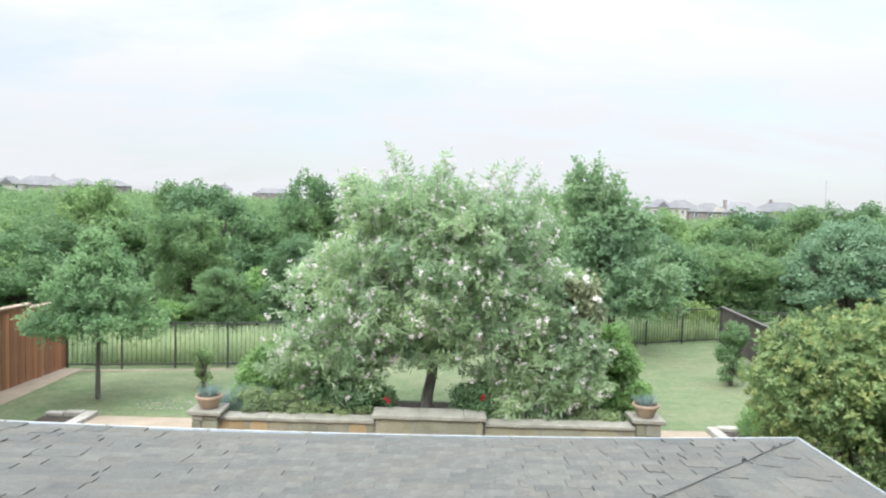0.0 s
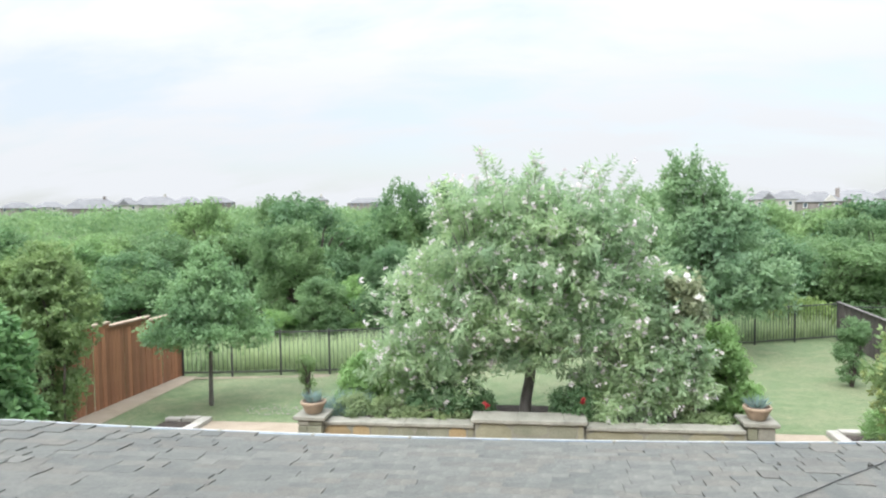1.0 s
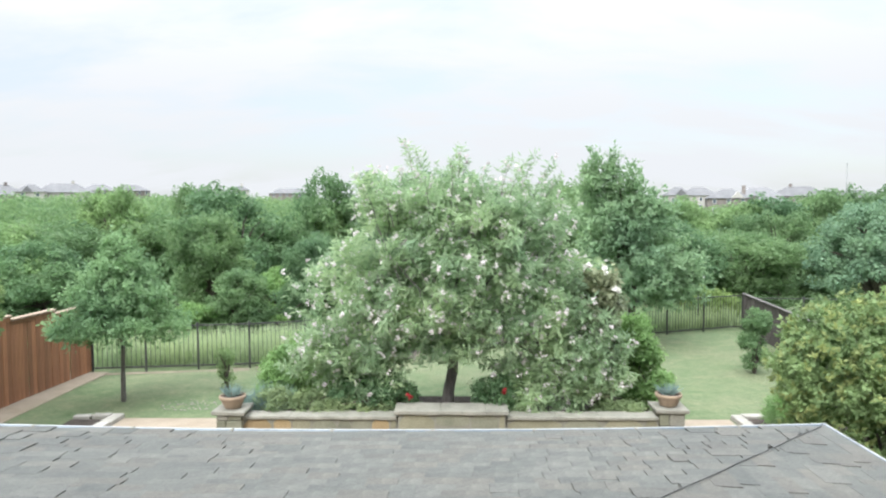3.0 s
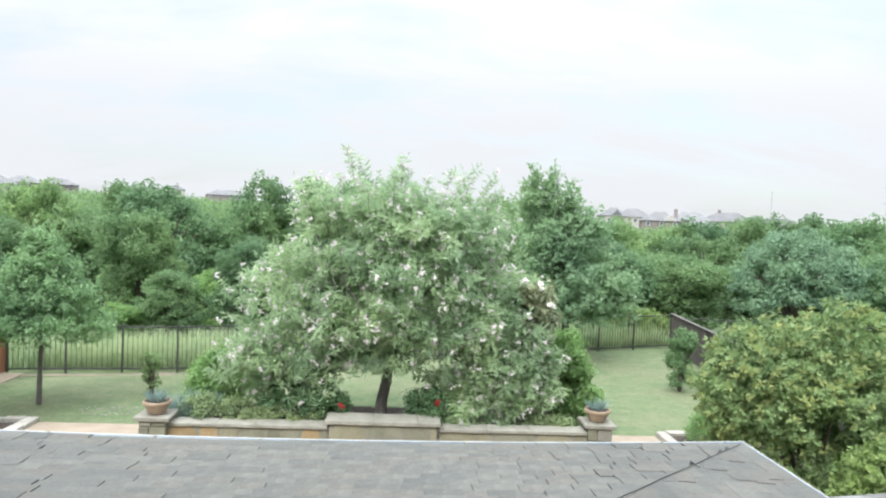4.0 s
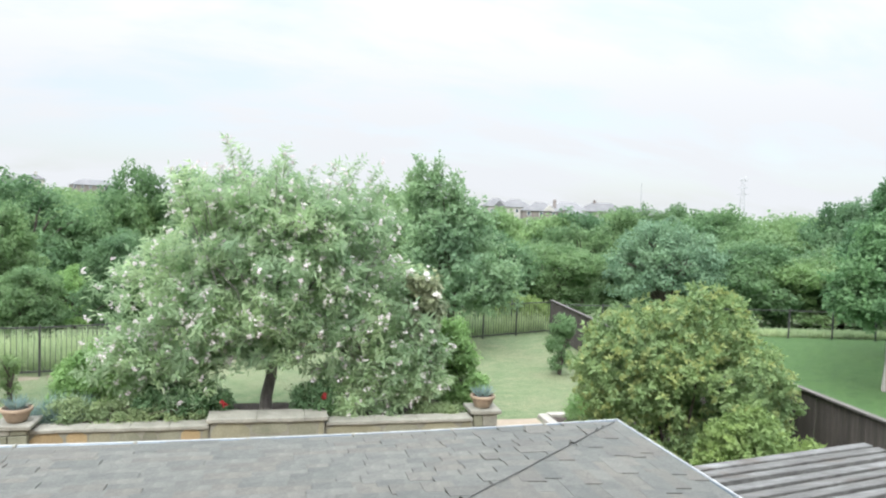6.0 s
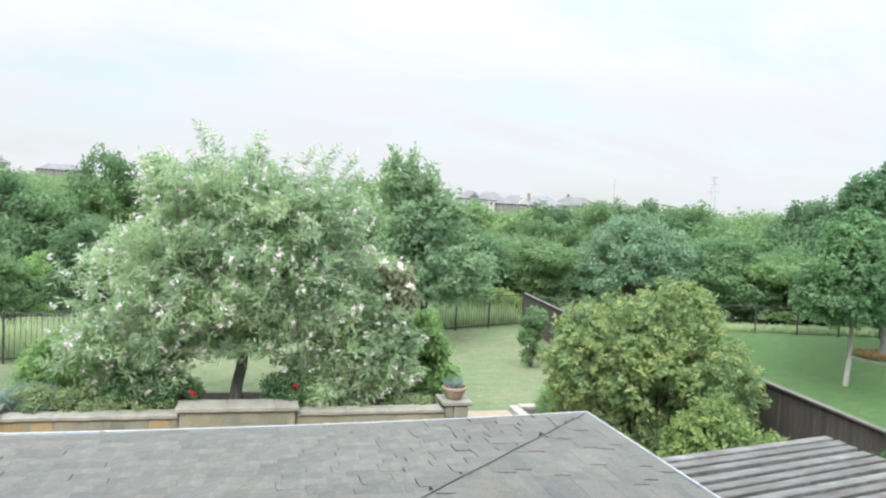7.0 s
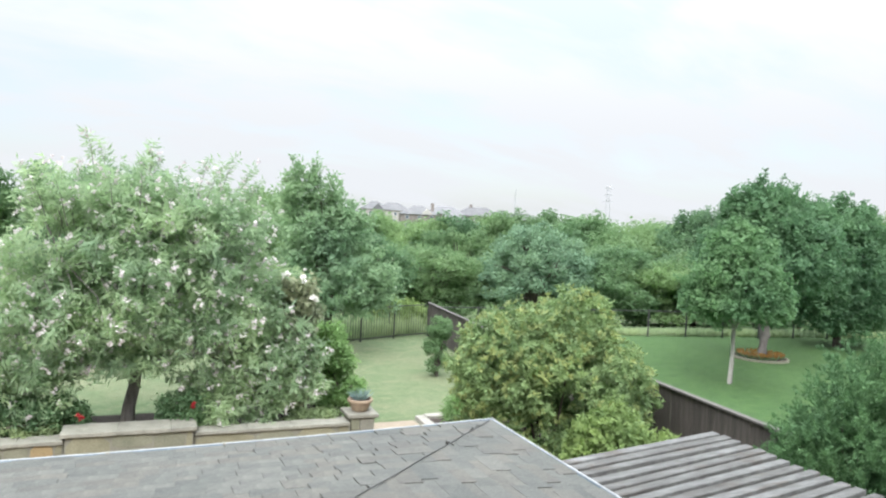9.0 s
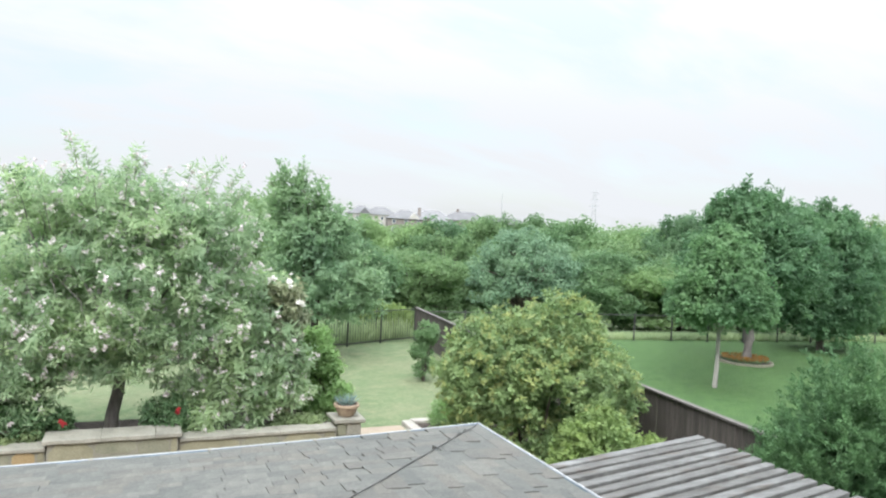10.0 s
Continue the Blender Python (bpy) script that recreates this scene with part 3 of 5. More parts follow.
def build_house():
    house = thing("house", "brick house with a low grey shingle roof", "house", (0, 0, 0))
    bm = bmesh.new()
    add_box(bm, -11.6, 2.85, 0.6, 5.85, -0.3, 2.25)
    part("wall", bm, M_BRICK, house)
    bm = bmesh.new()
    add_box(bm, -12.4, 3.4, -6.0, -0.55, -0.3, 7.0)
    part("upper_wall", bm, M_BRICK, house)
    bm = bmesh.new()
    xs = [-12.0 + 0.5 * k for k in range(30)] + [2.6, 2.9, 3.1, EAVE_X]
    ys = [-0.6 + 0.35 * k for k in range(19)] + [6.0, 6.15, EAVE_Y]
    ys = sorted(y for y in set(ys) if y <= EAVE_Y)
    rows = [[bm.verts.new((x, y, roof_z(x, y) - 0.012)) for x in xs] for y in ys]
    for a, b in zip(rows, rows[1:]):
        for k in range(len(xs) - 1):
            bm.faces.new((a[k], a[k + 1], b[k + 1], b[k]))
    deck = bmesh.ops.extrude_face_region(bm, geom=bm.faces[:])
    for g in deck["geom"]:
        if isinstance(g, bmesh.types.BMVert):
            g.co.z -= 0.09
    bmesh.ops.recalc_face_normals(bm, faces=bm.faces[:])
    roof = part("roof", bm, M_SHINGLE, house, "grey asphalt shingle roof")

    def edge_strip(name, pts, out, mat, prof, label=""):
        bm = bmesh.new()
        rings = []
        for p in pts:
            rings.append([bm.verts.new((p[0] + out[0] * o, p[1] + out[1] * o, p[2] + h)) for o, h in prof])
        for a, b in zip(rings, rings[1:]):
            for k in range(len(prof)):
                bm.faces.new((a[k], a[(k + 1) % len(prof)], b[(k + 1) % len(prof)], b[k]))
        bm.faces.new(rings[0][::-1])
        bm.faces.new(rings[-1])
        bmesh.ops.recalc_face_normals(bm, faces=bm.faces[:])
        return part(name, bm, mat, house, label)

    front = [(x, EAVE_Y, EAVE_Z - sag(x)) for x in np.linspace(-12.0, EAVE_X + 0.03, 46)]
    side = [(EAVE_X, y, EAVE_Z) for y in np.linspace(-0.6, EAVE_Y + 0.03, 20)]
    lip = [(-0.012, 0.002), (-0.006, 0.012), (0.002, 0.013), (0.01, 0.008), (0.012, -0.05), (0.0, -0.05), (-0.012, -0.02)]
    edge_strip("drip_edge", front, (0, 1), M_DRIP, lip, "pale blue-grey metal drip edge")
    edge_strip("drip_edge", side, (1, 0), M_DRIP, lip, "pale blue-grey metal drip edge")
    rim = [(0.013, -0.012), (0.014, 0.008), (0.017, 0.013), (0.026, 0.013), (0.028, 0.009), (0.028, -0.07), (0.013, -0.07)]
    edge_strip("gutter_rim", front, (0, 1), M_RIM, rim, "white painted gutter rim")
    edge_strip("gutter_rim", side, (1, 0), M_RIM, rim, "white painted gutter rim")
    board = [(-0.09, -0.10), (0.0, -0.06), (0.0, -0.24), (-0.09, -0.24)]
    edge_strip("fascia", front, (0, 1), M_FASCIA, board)
    edge_strip("fascia", side, (1, 0), M_FASCIA, board)
    # small bright clips along the metal edge
    for k in range(9):
        x = 2.55 - 0.93 * k
        bm = box(-0.014, 0.014, -0.02, 0.022, -0.004, 0.02, 0.004)
        clip = part("edge_clip", bm, M_LIME, house, "small white clip on the eave")
        clip.location = (x, EAVE_Y, EAVE_Z - sag(x))
    # the dark cut line where the two slopes meet
    bm = bmesh.new()
    pts = [Vector((EAVE_X - s + 0.006 * math.sin(s * 9), EAVE_Y - 0.02 - s, roof_z(EAVE_X - s, EAVE_Y - s) + 0.016)) for s in np.linspace(0.06, 4.6, 40)]
    add_tube(bm, pts, [0.0042] * len(pts), 6)
    part("hip_seam", bm, M_IRON, house, "dark cut line between roof slopes")
    return house, roof


HOUSE, ROOF = build_house()

# ---------------------------------------------------------------- pergola
PERG_Z = 2.2


def build_pergola():
    ob = thing("pergola", "weathered grey wooden pergola with close roof slats", "pergola", (4.8, 4.2, 0))
    rng = np.random.default_rng(5)
    skew = 0.19
    bm = box(-1.22, 1.22, -0.049, 0.049, -0.03, 0.03, 0.006)
    bmesh.ops.subdivide_edges(bm, edges=[e for e in bm.edges if e.calc_length() > 1], cuts=5)
    data = bpy.data.meshes.new("slat")
    bm.to_mesh(data)
    bm.free()
    data.materials.append(M_GREYWOOD)
    for k in range(26):
        s = new("slat", data)
        s.parent = ob
        end = 1.17 + 0.02 * rng.normal()
        s.location = (end - 1.22 * math.cos(skew), 1.74 - 0.157 * k - 1.22 * math.sin(skew) + 0.005 * rng.normal(), PERG_Z - 0.019 + 0.004 * rng.normal())
        s.rotation_euler = (0.03 * rng.normal(), 0.004 * rng.normal(), skew + 0.006 * rng.normal())
    for x in (-0.85, 0.0, 0.95):
        part("beam", box(x - 0.04, x + 0.04, -2.3, 1.2 + 0.19 * (x + 1.0), PERG_Z - 0.22, PERG_Z - 0.048, 0.006), M_GREYWOOD, ob)
    for x in (-0.85, 0.95):
        for y in (-2.1, 1.1):
            part("post", box(x - 0.06, x + 0.06, y - 0.06, y + 0.06, 0.0, PERG_Z - 0.22, 0.008), M_GREYWOOD, ob)


build_pergola()

# ---------------------------------------------------------------- paving, kerbs
part_ob = part("patio", box(-7.0, 5.55, 6.6, 14.25, -0.1, 0.012, 0.004), M_PAVE)
tagged(part_ob, "tan paved patio along the garden wall", "patio", kind="structure")


def kerb(name, blocks, label):
    ob = thing(name, label, "kerb", (0, 0, 0))
    for x0, x1, y0, y1 in blocks:
        part("kerb_stone", rough_box(x0, x1, y0, y1, -0.05, 0.1, 0.012, 0.012), M_KERB, ob)


kerb("garden_kerb", [(-7.25, -7.02, 13.1, 13.7), (-7.24, -7.0, 13.72, 14.3), (-7.62, -7.27, 14.12, 14.32), (-7.98, -7.64, 14.06, 14.24)], "pale limestone kerb round a small dark bed")
kerb("garden_kerb", [(5.6, 5.8, 12.9, 13.6), (5.59, 5.8, 13.62, 14.3), (5.83, 6.3, 14.2, 14.4)], "pale limestone kerb beside the lawn")
ob = part("planting_soil", box(-8.0, -7.26, 13.3, 14.06, -0.05, 0.04, 0.01), M_SOIL)
tagged(ob, "dark mulch in a small kerbed bed", "soil", kind="structure")
ob = part("planting_soil", box(5.82, 7.9, 12.2, 14.2, -0.05, 0.04, 0.01), M_SOIL)
tagged(ob, "dark mulch beside the lawn", "soil", kind="structure")

# ---------------------------------------------------------------- raised planter with stone wall, piers and pots
WALL_Y = 12.55


def flagstone(x0, x1, z0, z1, front, back, rng):
    """An irregular flat stone with knocked-off corners, its face towards -y."""
    cx, cz, hw, hh = (x0 + x1) / 2, (z0 + z1) / 2, (x1 - x0) / 2, (z1 - z0) / 2
    around = []
    for px, pz in ((-1, -0.6), (-0.6, -1), (0.1, -1), (0.65, -1), (1, -0.55), (1, 0.6), (0.6, 1), (-0.1, 1), (-0.65, 1), (-1, 0.55)):
        around.append((cx + px * (hw - 0.006 - 0.022 * rng.random()), cz + pz * (hh - 0.006 - 0.022 * rng.random())))
    bm = bmesh.new()
    rear = [bm.verts.new((x, back, z)) for x, z in around]
    rim = [bm.verts.new((x, front + 0.005, z)) for x, z in around]
    face = [bm.verts.new((cx + (x - cx) * 0.97, front, cz + (z - cz) * 0.95)) for x, z in around]
    for k in range(len(around)):
        m = (k + 1) % len(around)
        bm.faces.new((rear[k], rear[m], rim[m], rim[k]))
        bm.faces.new((rim[k], rim[m], face[m], face[k]))
    bm.faces.new(face)
    bmesh.ops.recalc_face_normals(bm, faces=bm.faces[:])
    return bm


def stone_face(parent, x0, x1, y, z0, z1, rng, depth=0.05, mean=0.42, warm=True):
    """Irregular flat stones set proud of the mortar on a wall's face that looks towards -y."""
    part("pointing", box(x0, x1, y - depth * 0.84, y + 0.012, z0 - 0.03, z1 - 0.003), M_MORTAR, parent, "pale flush mortar")
    x = x0
    while x < x1 - 0.05:
        w = min(mean * (0.6 + 0.9 * rng.random()), x1 - x)
        if x1 - x - w < 0.12:
            w = x1 - x
        cut = z0 + (z1 - z0) * (0.35 + 0.3 * rng.random()) if rng.random() < 0.55 else None
        for a, b in ([(z0, z1)] if cut is None else [(z0, cut), (cut, z1)]):
            mat = [M_STONE, M_STONE, M_OCHRE if warm else M_STONE, M_GREYST, M_GREYST][rng.integers(5)]
            bm = flagstone(x, x + w, a, b, y - depth * (0.92 + 0.12 * rng.random()), y, rng)
            part("stone", bm, mat, parent)
        x += w


def cap_stones(parent, x0, x1, y0, y1, z, rng, mean=0.75, thick=0.06):
    x = x0
    while x < x1 - 0.05:
        w = min(mean * (0.7 + 0.6 * rng.random()), x1 - x)
        if x1 - x - w < 0.25:
            w = x1 - x
        part("cap_stone", rough_box(x + 0.0015, x + w - 0.0015, y0, y1, z - thick, z, 0.007, 0.012), M_LIME, parent)
        x += w


def build_planter():
    rng = np.random.default_rng(21)
    wall = thing("planter_wall", "low buff flagstone planter wall with limestone caps", "wall", (0, 0, 0))
    part("core", box(-4.0, 3.62, WALL_Y, WALL_Y + 0.26, -0.05, 0.54), M_MORTAR, wall)
    stone_face(wall, -3.95, -1.12, WALL_Y, 0.0, 0.54, rng)
    stone_face(wall, 0.86, 3.6, WALL_Y, 0.0, 0.54, rng, mean=0.7, warm=False)
    cap_stones(wall, -3.95, -1.12, WALL_Y - 0.09, WALL_Y + 0.29, 0.6, rng)
    cap_stones(wall, 0.86, 3.58, WALL_Y - 0.09, WALL_Y + 0.29, 0.6, rng)
    part("raised_core", box(-1.08, 0.82, WALL_Y - 0.08, WALL_Y + 0.3, -0.04, 0.66), M_MORTAR, wall)
    stone_face(wall, -1.1, 0.84, WALL_Y - 0.08, 0.0, 0.66, rng, mean=0.7, warm=False)
    cap_stones(wall, -1.17, 0.9, WALL_Y - 0.18, WALL_Y + 0.36, 0.73, rng, mean=1.0, thick=0.07)
    for x0, x1, y0, y1 in ((-4.0, -3.8, WALL_Y + 0.26, 14.5), (3.45, 3.65, WALL_Y + 0.26, 14.5), (-4.0, 3.65, 14.5, 14.7)):
        part("low_edging", rough_box(x0, x1, y0, y1, -0.05, 0.34, 0.02, 0.01), M_LIME, wall)
    soil = part("planting_soil", box(-3.8, 3.45, WALL_Y + 0.26, 14.5, 0.0, 0.42), M_SOIL)
    tagged(soil, "dark mulch filling the raised planter", "soil", kind="structure")
    for x, y, seed in ((-4.16, 12.62, 3), (3.86, 12.8, 4)):
        rng = np.random.default_rng(seed)
        pier = thing("stone_pier", "square flagstone pier with a limestone cap", "pier", (x, y, 0), "piers of the planter wall")
        part("core", box(-0.22, 0.22, -0.22, 0.22, -0.05, 0.64), M_MORTAR, pier)
        z = 0.0
        while z < 0.6:
            h = min(0.12 + 0.16 * rng.random(), 0.64 - z)
            mid = -0.2 + 0.4 * (0.3 + 0.4 * rng.random())
            for a, b in ((-0.235, mid), (mid, 0.235)):
                mat = [M_STONE, M_STONE, M_GREYST, M_LIME][rng.integers(4)]
                part("stone", box(a + 0.006, b - 0.006, -0.25, 0.25, z + 0.006, z + h - 0.006, 0.012), mat, pier)
            z += h
        part("cap_stone", rough_box(-0.3, 0.3, -0.3, 0.3, 0.645, 0.72, 0.012, 0.014), M_LIME, pier)


build_planter()


def terracotta_pot(at, seed):
    rng = np.random.default_rng(seed)
    pot = thing("terracotta_pot", "round terracotta bowl with a spiky plant on the pier", "pot", at, "pots on the piers")
    prof = [(0.135, 0.0), (0.15, 0.015), (0.185, 0.09), (0.215, 0.17), (0.22, 0.175), (0.24, 0.18), (0.245, 0.215), (0.235, 0.235), (0.215, 0.235), (0.205, 0.19), (0.02, 0.185)]
    part("bowl", lathe(prof), M_TERRA, pot, smooth=False)
    bm = lathe([(0.205, 0.17), (0.2, 0.2), (0.05, 0.205)], 18)
    part("soil", bm, M_SOIL, pot)
    b = blades("spiky_plant", 130, 0.1, 0.26, 0.016, M_BLUEGRASS, pot, rng, 0.75)
    b.location = (0, 0, 0.2)


terracotta_pot((-4.16, 12.62, 0.72), 1)
terracotta_pot((3.86, 12.8, 0.72), 2)

# ---------------------------------------------------------------- fences


def cedar_fence():
    """Board fence down the side of the lawn: dark red boards, stepped caps."""
    a, b = Vector((-10.35, 9.0, 0)), Vector((-9.86, 18.45, 0))
    ob = thing("cedar_fence", "red-brown cedar board fence with stepped pale caps", "fence", (0, 0, 0))
    rng = np.random.default_rng(8)
    run = (b - a)
    length = run.length
    turn = math.atan2(run.y, run.x)
    count = int(length / 0.142)
    data = bpy.data.meshes.new("board")
    bm = box(-0.068, 0.068, -0.011, 0.011, 0.0, 1.8, 0.003)
    bm.to_mesh(data)
    bm.free()
    data.materials.append(M_CEDAR)
    for k in range(count):
        f = (k + 0.5) / count
        p = a + run * f
        s = new("board", data)
        s.parent = ob
        bay = min(int(f * BAYS), BAYS - 1)
        s.location = (p.x + 0.008 * rng.normal(), p.y, 0.02)
        s.rotation_euler = (0, 0, turn + 0.03 * rng.normal())
        s.scale = (1, 1, BAY_H[bay] / 1.8)
    half = length / BAYS / 2
    for bay in range(BAYS):
        p, q = a + run * bay / BAYS, a + run * (bay + 1) / BAYS
        c = (p + q) / 2
        cap = part("cap", box(-half, half, -0.075, 0.075, 0.0, 0.045, 0.006), M_CEDARTOP, ob, "pale worn cap board")
        cap.location, cap.rotation_euler = (c.x, c.y, BAY_H[bay] + 0.022), (0, 0, turn)
        trim = part("trim_board", box(-half, half, -0.026, -0.012, -0.1, 0.0, 0.003), M_CEDAR, ob)
        trim.location, trim.rotation_euler = (c.x, c.y, BAY_H[bay] + 0.02), (0, 0, turn)
        post = part("post", box(-0.05, 0.05, -0.05, 0.05, 0.0, BAY_H[bay], 0.005), M_CEDAR, ob)
        post.location = (q.x - 0.07, q.y, 0)


BAYS = 6
BAY_H = [2.2, 2.12, 2.04, 1.95, 1.86, 1.76]
cedar_fence()


def gravel_patch():
    rng = np.random.default_rng(66)
    bm = bmesh.new()
    for k in range(110):
        a, r = rng.random() * math.tau, 0.5 * rng.random() ** 0.6
        made = bmesh.ops.create_icosphere(bm, subdivisions=1, radius=0.01 + 0.022 * rng.random())["verts"]
        bmesh.ops.transform(bm, matrix=Matrix.Translation((-5.95 + 1.5 * r * math.cos(a), 15.25 + 0.9 * r * math.sin(a), 0.008)) @ Matrix.Diagonal((1, 1, 0.5, 1)), verts=made)
    tagged(part("gravel", bm, M_LIME), "pale stones scattered on the worn lawn", "gravel", kind="stuff")


gravel_patch()


def dark_fence():
    a, b = Vector((7.75, 1.0, 0)), Vector((10.12, 25.0, 0))
    ob = thing("board_fence", "weathered dark brown board fence with a cap rail", "fence", (0, 0, 0))
    run = b - a
    length = run.length
    turn = math.atan2(run.y, run.x)
    rng = np.random.default_rng(9)
    data = bpy.data.meshes.new("board")
    bm = box(-0.068, 0.068, -0.011, 0.011, 0.0, 1.0, 0.003)
    bm.to_mesh(data)
    bm.free()
    data.materials.append(M_DARKWOOD)
    count = int(length / 0.14)

    def top(f):
        return 1.68 if f < 0.45 else (1.25 if f > 0.66 else 1.68 - 0.43 * (f - 0.45) / 0.21)

    for k in range(count):
        f = (k + 0.5) / count
        p = a + run * f
        s = new("board", data)
        s.parent = ob
        s.location = (p.x + 0.006 * rng.normal(), p.y, 0.0)
        s.rotation_euler = (0, 0, turn + 0.02 * rng.normal())
        s.scale = (1, 1, top(f))
    bm = bmesh.new()
    rings = []
    for f in np.linspace(0, 1, 26):
        p = a + run * f
        rings.append([bm.verts.new((p.x + dx, p.y, top(f) + dz)) for dx, dz in ((-0.055, 0.0), (0.055, 0.0), (0.055, 0.03), (-0.055, 0.03))])
    for u, v in zip(rings, rings[1:]):
        for k in range(4):
            bm.faces.new((u[k], u[(k + 1) % 4], v[(k + 1) % 4], v[k]))
    bm.faces.new(rings[0])
    bm.faces.new(rings[-1][::-1])
    bmesh.ops.recalc_face_normals(bm, faces=bm.faces[:])
    part("cap_rail", bm, M_GREYCAP, ob, "grey weathered cap rail")
    bm = bmesh.new()
    for k in range(11):
        p = a + run * (k / 10)
        add_box(bm, p.x + 0.02, p.x + 0.11, p.y - 0.045, p.y + 0.045, 0.0, top(k / 10) - 0.05)
    part("posts", bm, M_DARKWOOD, ob)


dark_fence()


def iron_fence(points, label, height=1.2, spacing=1.56, pickets=True):
    ob = thing("iron_fence", label, "fence", (0, 0, 0))
    picket = bpy.data.meshes.new("picket")
    bm = box(-0.006, 0.006, -0.006, 0.006, 0.06, height, 0)
    bm.to_mesh(picket)
    bm.free()
    picket.materials.append(M_IRON)
    post_mesh = bpy.data.meshes.new("post")
    bm = box(-0.025, 0.025, -0.025, 0.025, -0.2, height + 0.05, 0.004)
    add_box(bm, -0.03, 0.03, -0.03, 0.03, height + 0.05, height + 0.07, 0.004)
    bm.to_mesh(post_mesh)
    bm.free()
    post_mesh.materials.append(M_IRON)
    for a, b in zip(points, points[1:]):
        a, b = Vector((*a, 0)), Vector((*b, 0))
        length, turn = (b - a).length, math.atan2(b.y - a.y, b.x - a.x)
        bays = max(1, round(length / spacing))
        for k in range(bays):
            p, q = a.lerp(b, k / bays), a.lerp(b, (k + 1) / bays)
            post = new("post", post_mesh)
            post.parent, post.location, post.rotation_euler = ob, (p.x, p.y, 0), (0, 0, turn)
            for z in (0.1, height) if pickets else (height,):
                rail = part("rail", box(-length / bays / 2, length / bays / 2, -0.016, 0.016, z - 0.016, z + 0.016), M_IRON, ob)
                c = (p + q) / 2
                rail.location, rail.rotation_euler = (c.x, c.y, 0), (0, 0, turn)
            n = int(length / bays / 0.115)
            for j in range(1, n if pickets else 0):
                c = p.lerp(q, j / n)
                s = new("picket", picket)
                s.parent, s.location, s.rotation_euler = ob, (c.x, c.y, 0), (0, 0, turn)
    end = new("post", post_mesh)
    end.parent, end.location = ob, (points[-1][0], points[-1][1], 0)


iron_fence([(-9.8, 18.35), (-5.75, 18.95), (8.53, 24.4), (10.1, 25.0)], "black iron picket fence along the back lawn")
iron_fence([(10.25, 25.02), (19.7, 23.8), (32.0, 21.6)], "dark metal post and rail fence behind the green lawn", 1.1, 1.9, False)
ob = part("bare_soil", box(-10.3, -9.35, 10.0, 18.3, -0.06, 0.015, 0.01), M_PAVE)
tagged(ob, "strip of bare tan soil along the fence", "soil", kind="structure")
for cx, cy, w, turn in ((-7.6, 18.42, 3.9, 0.147), (-3.0, 19.75, 5.4, 0.367)):
    bm = bmesh.new()
    bmesh.ops.create_grid(bm, x_segments=40, y_segments=4, size=0.5)
    for v in bm.verts:
        edge = max(abs(v.co.y) * 2, 0.0)
        v.co = Vector((v.co.x * w, v.co.y * (0.3 + 0.3 * noise.noise((v.co.x * w * 1.7, 3.1, cx))), 0.012 - 0.02 * edge))
    bmesh.ops.transform(bm, matrix=pose(cx, cy, 0, 0, 0, math.degrees(turn)), verts=bm.verts[:])
    tagged(part("bare_soil", bm, M_DIRT), "worn bare soil at the foot of the fence", "soil", kind="structure")

# ---------------------------------------------------------------- garden trees and shrubs


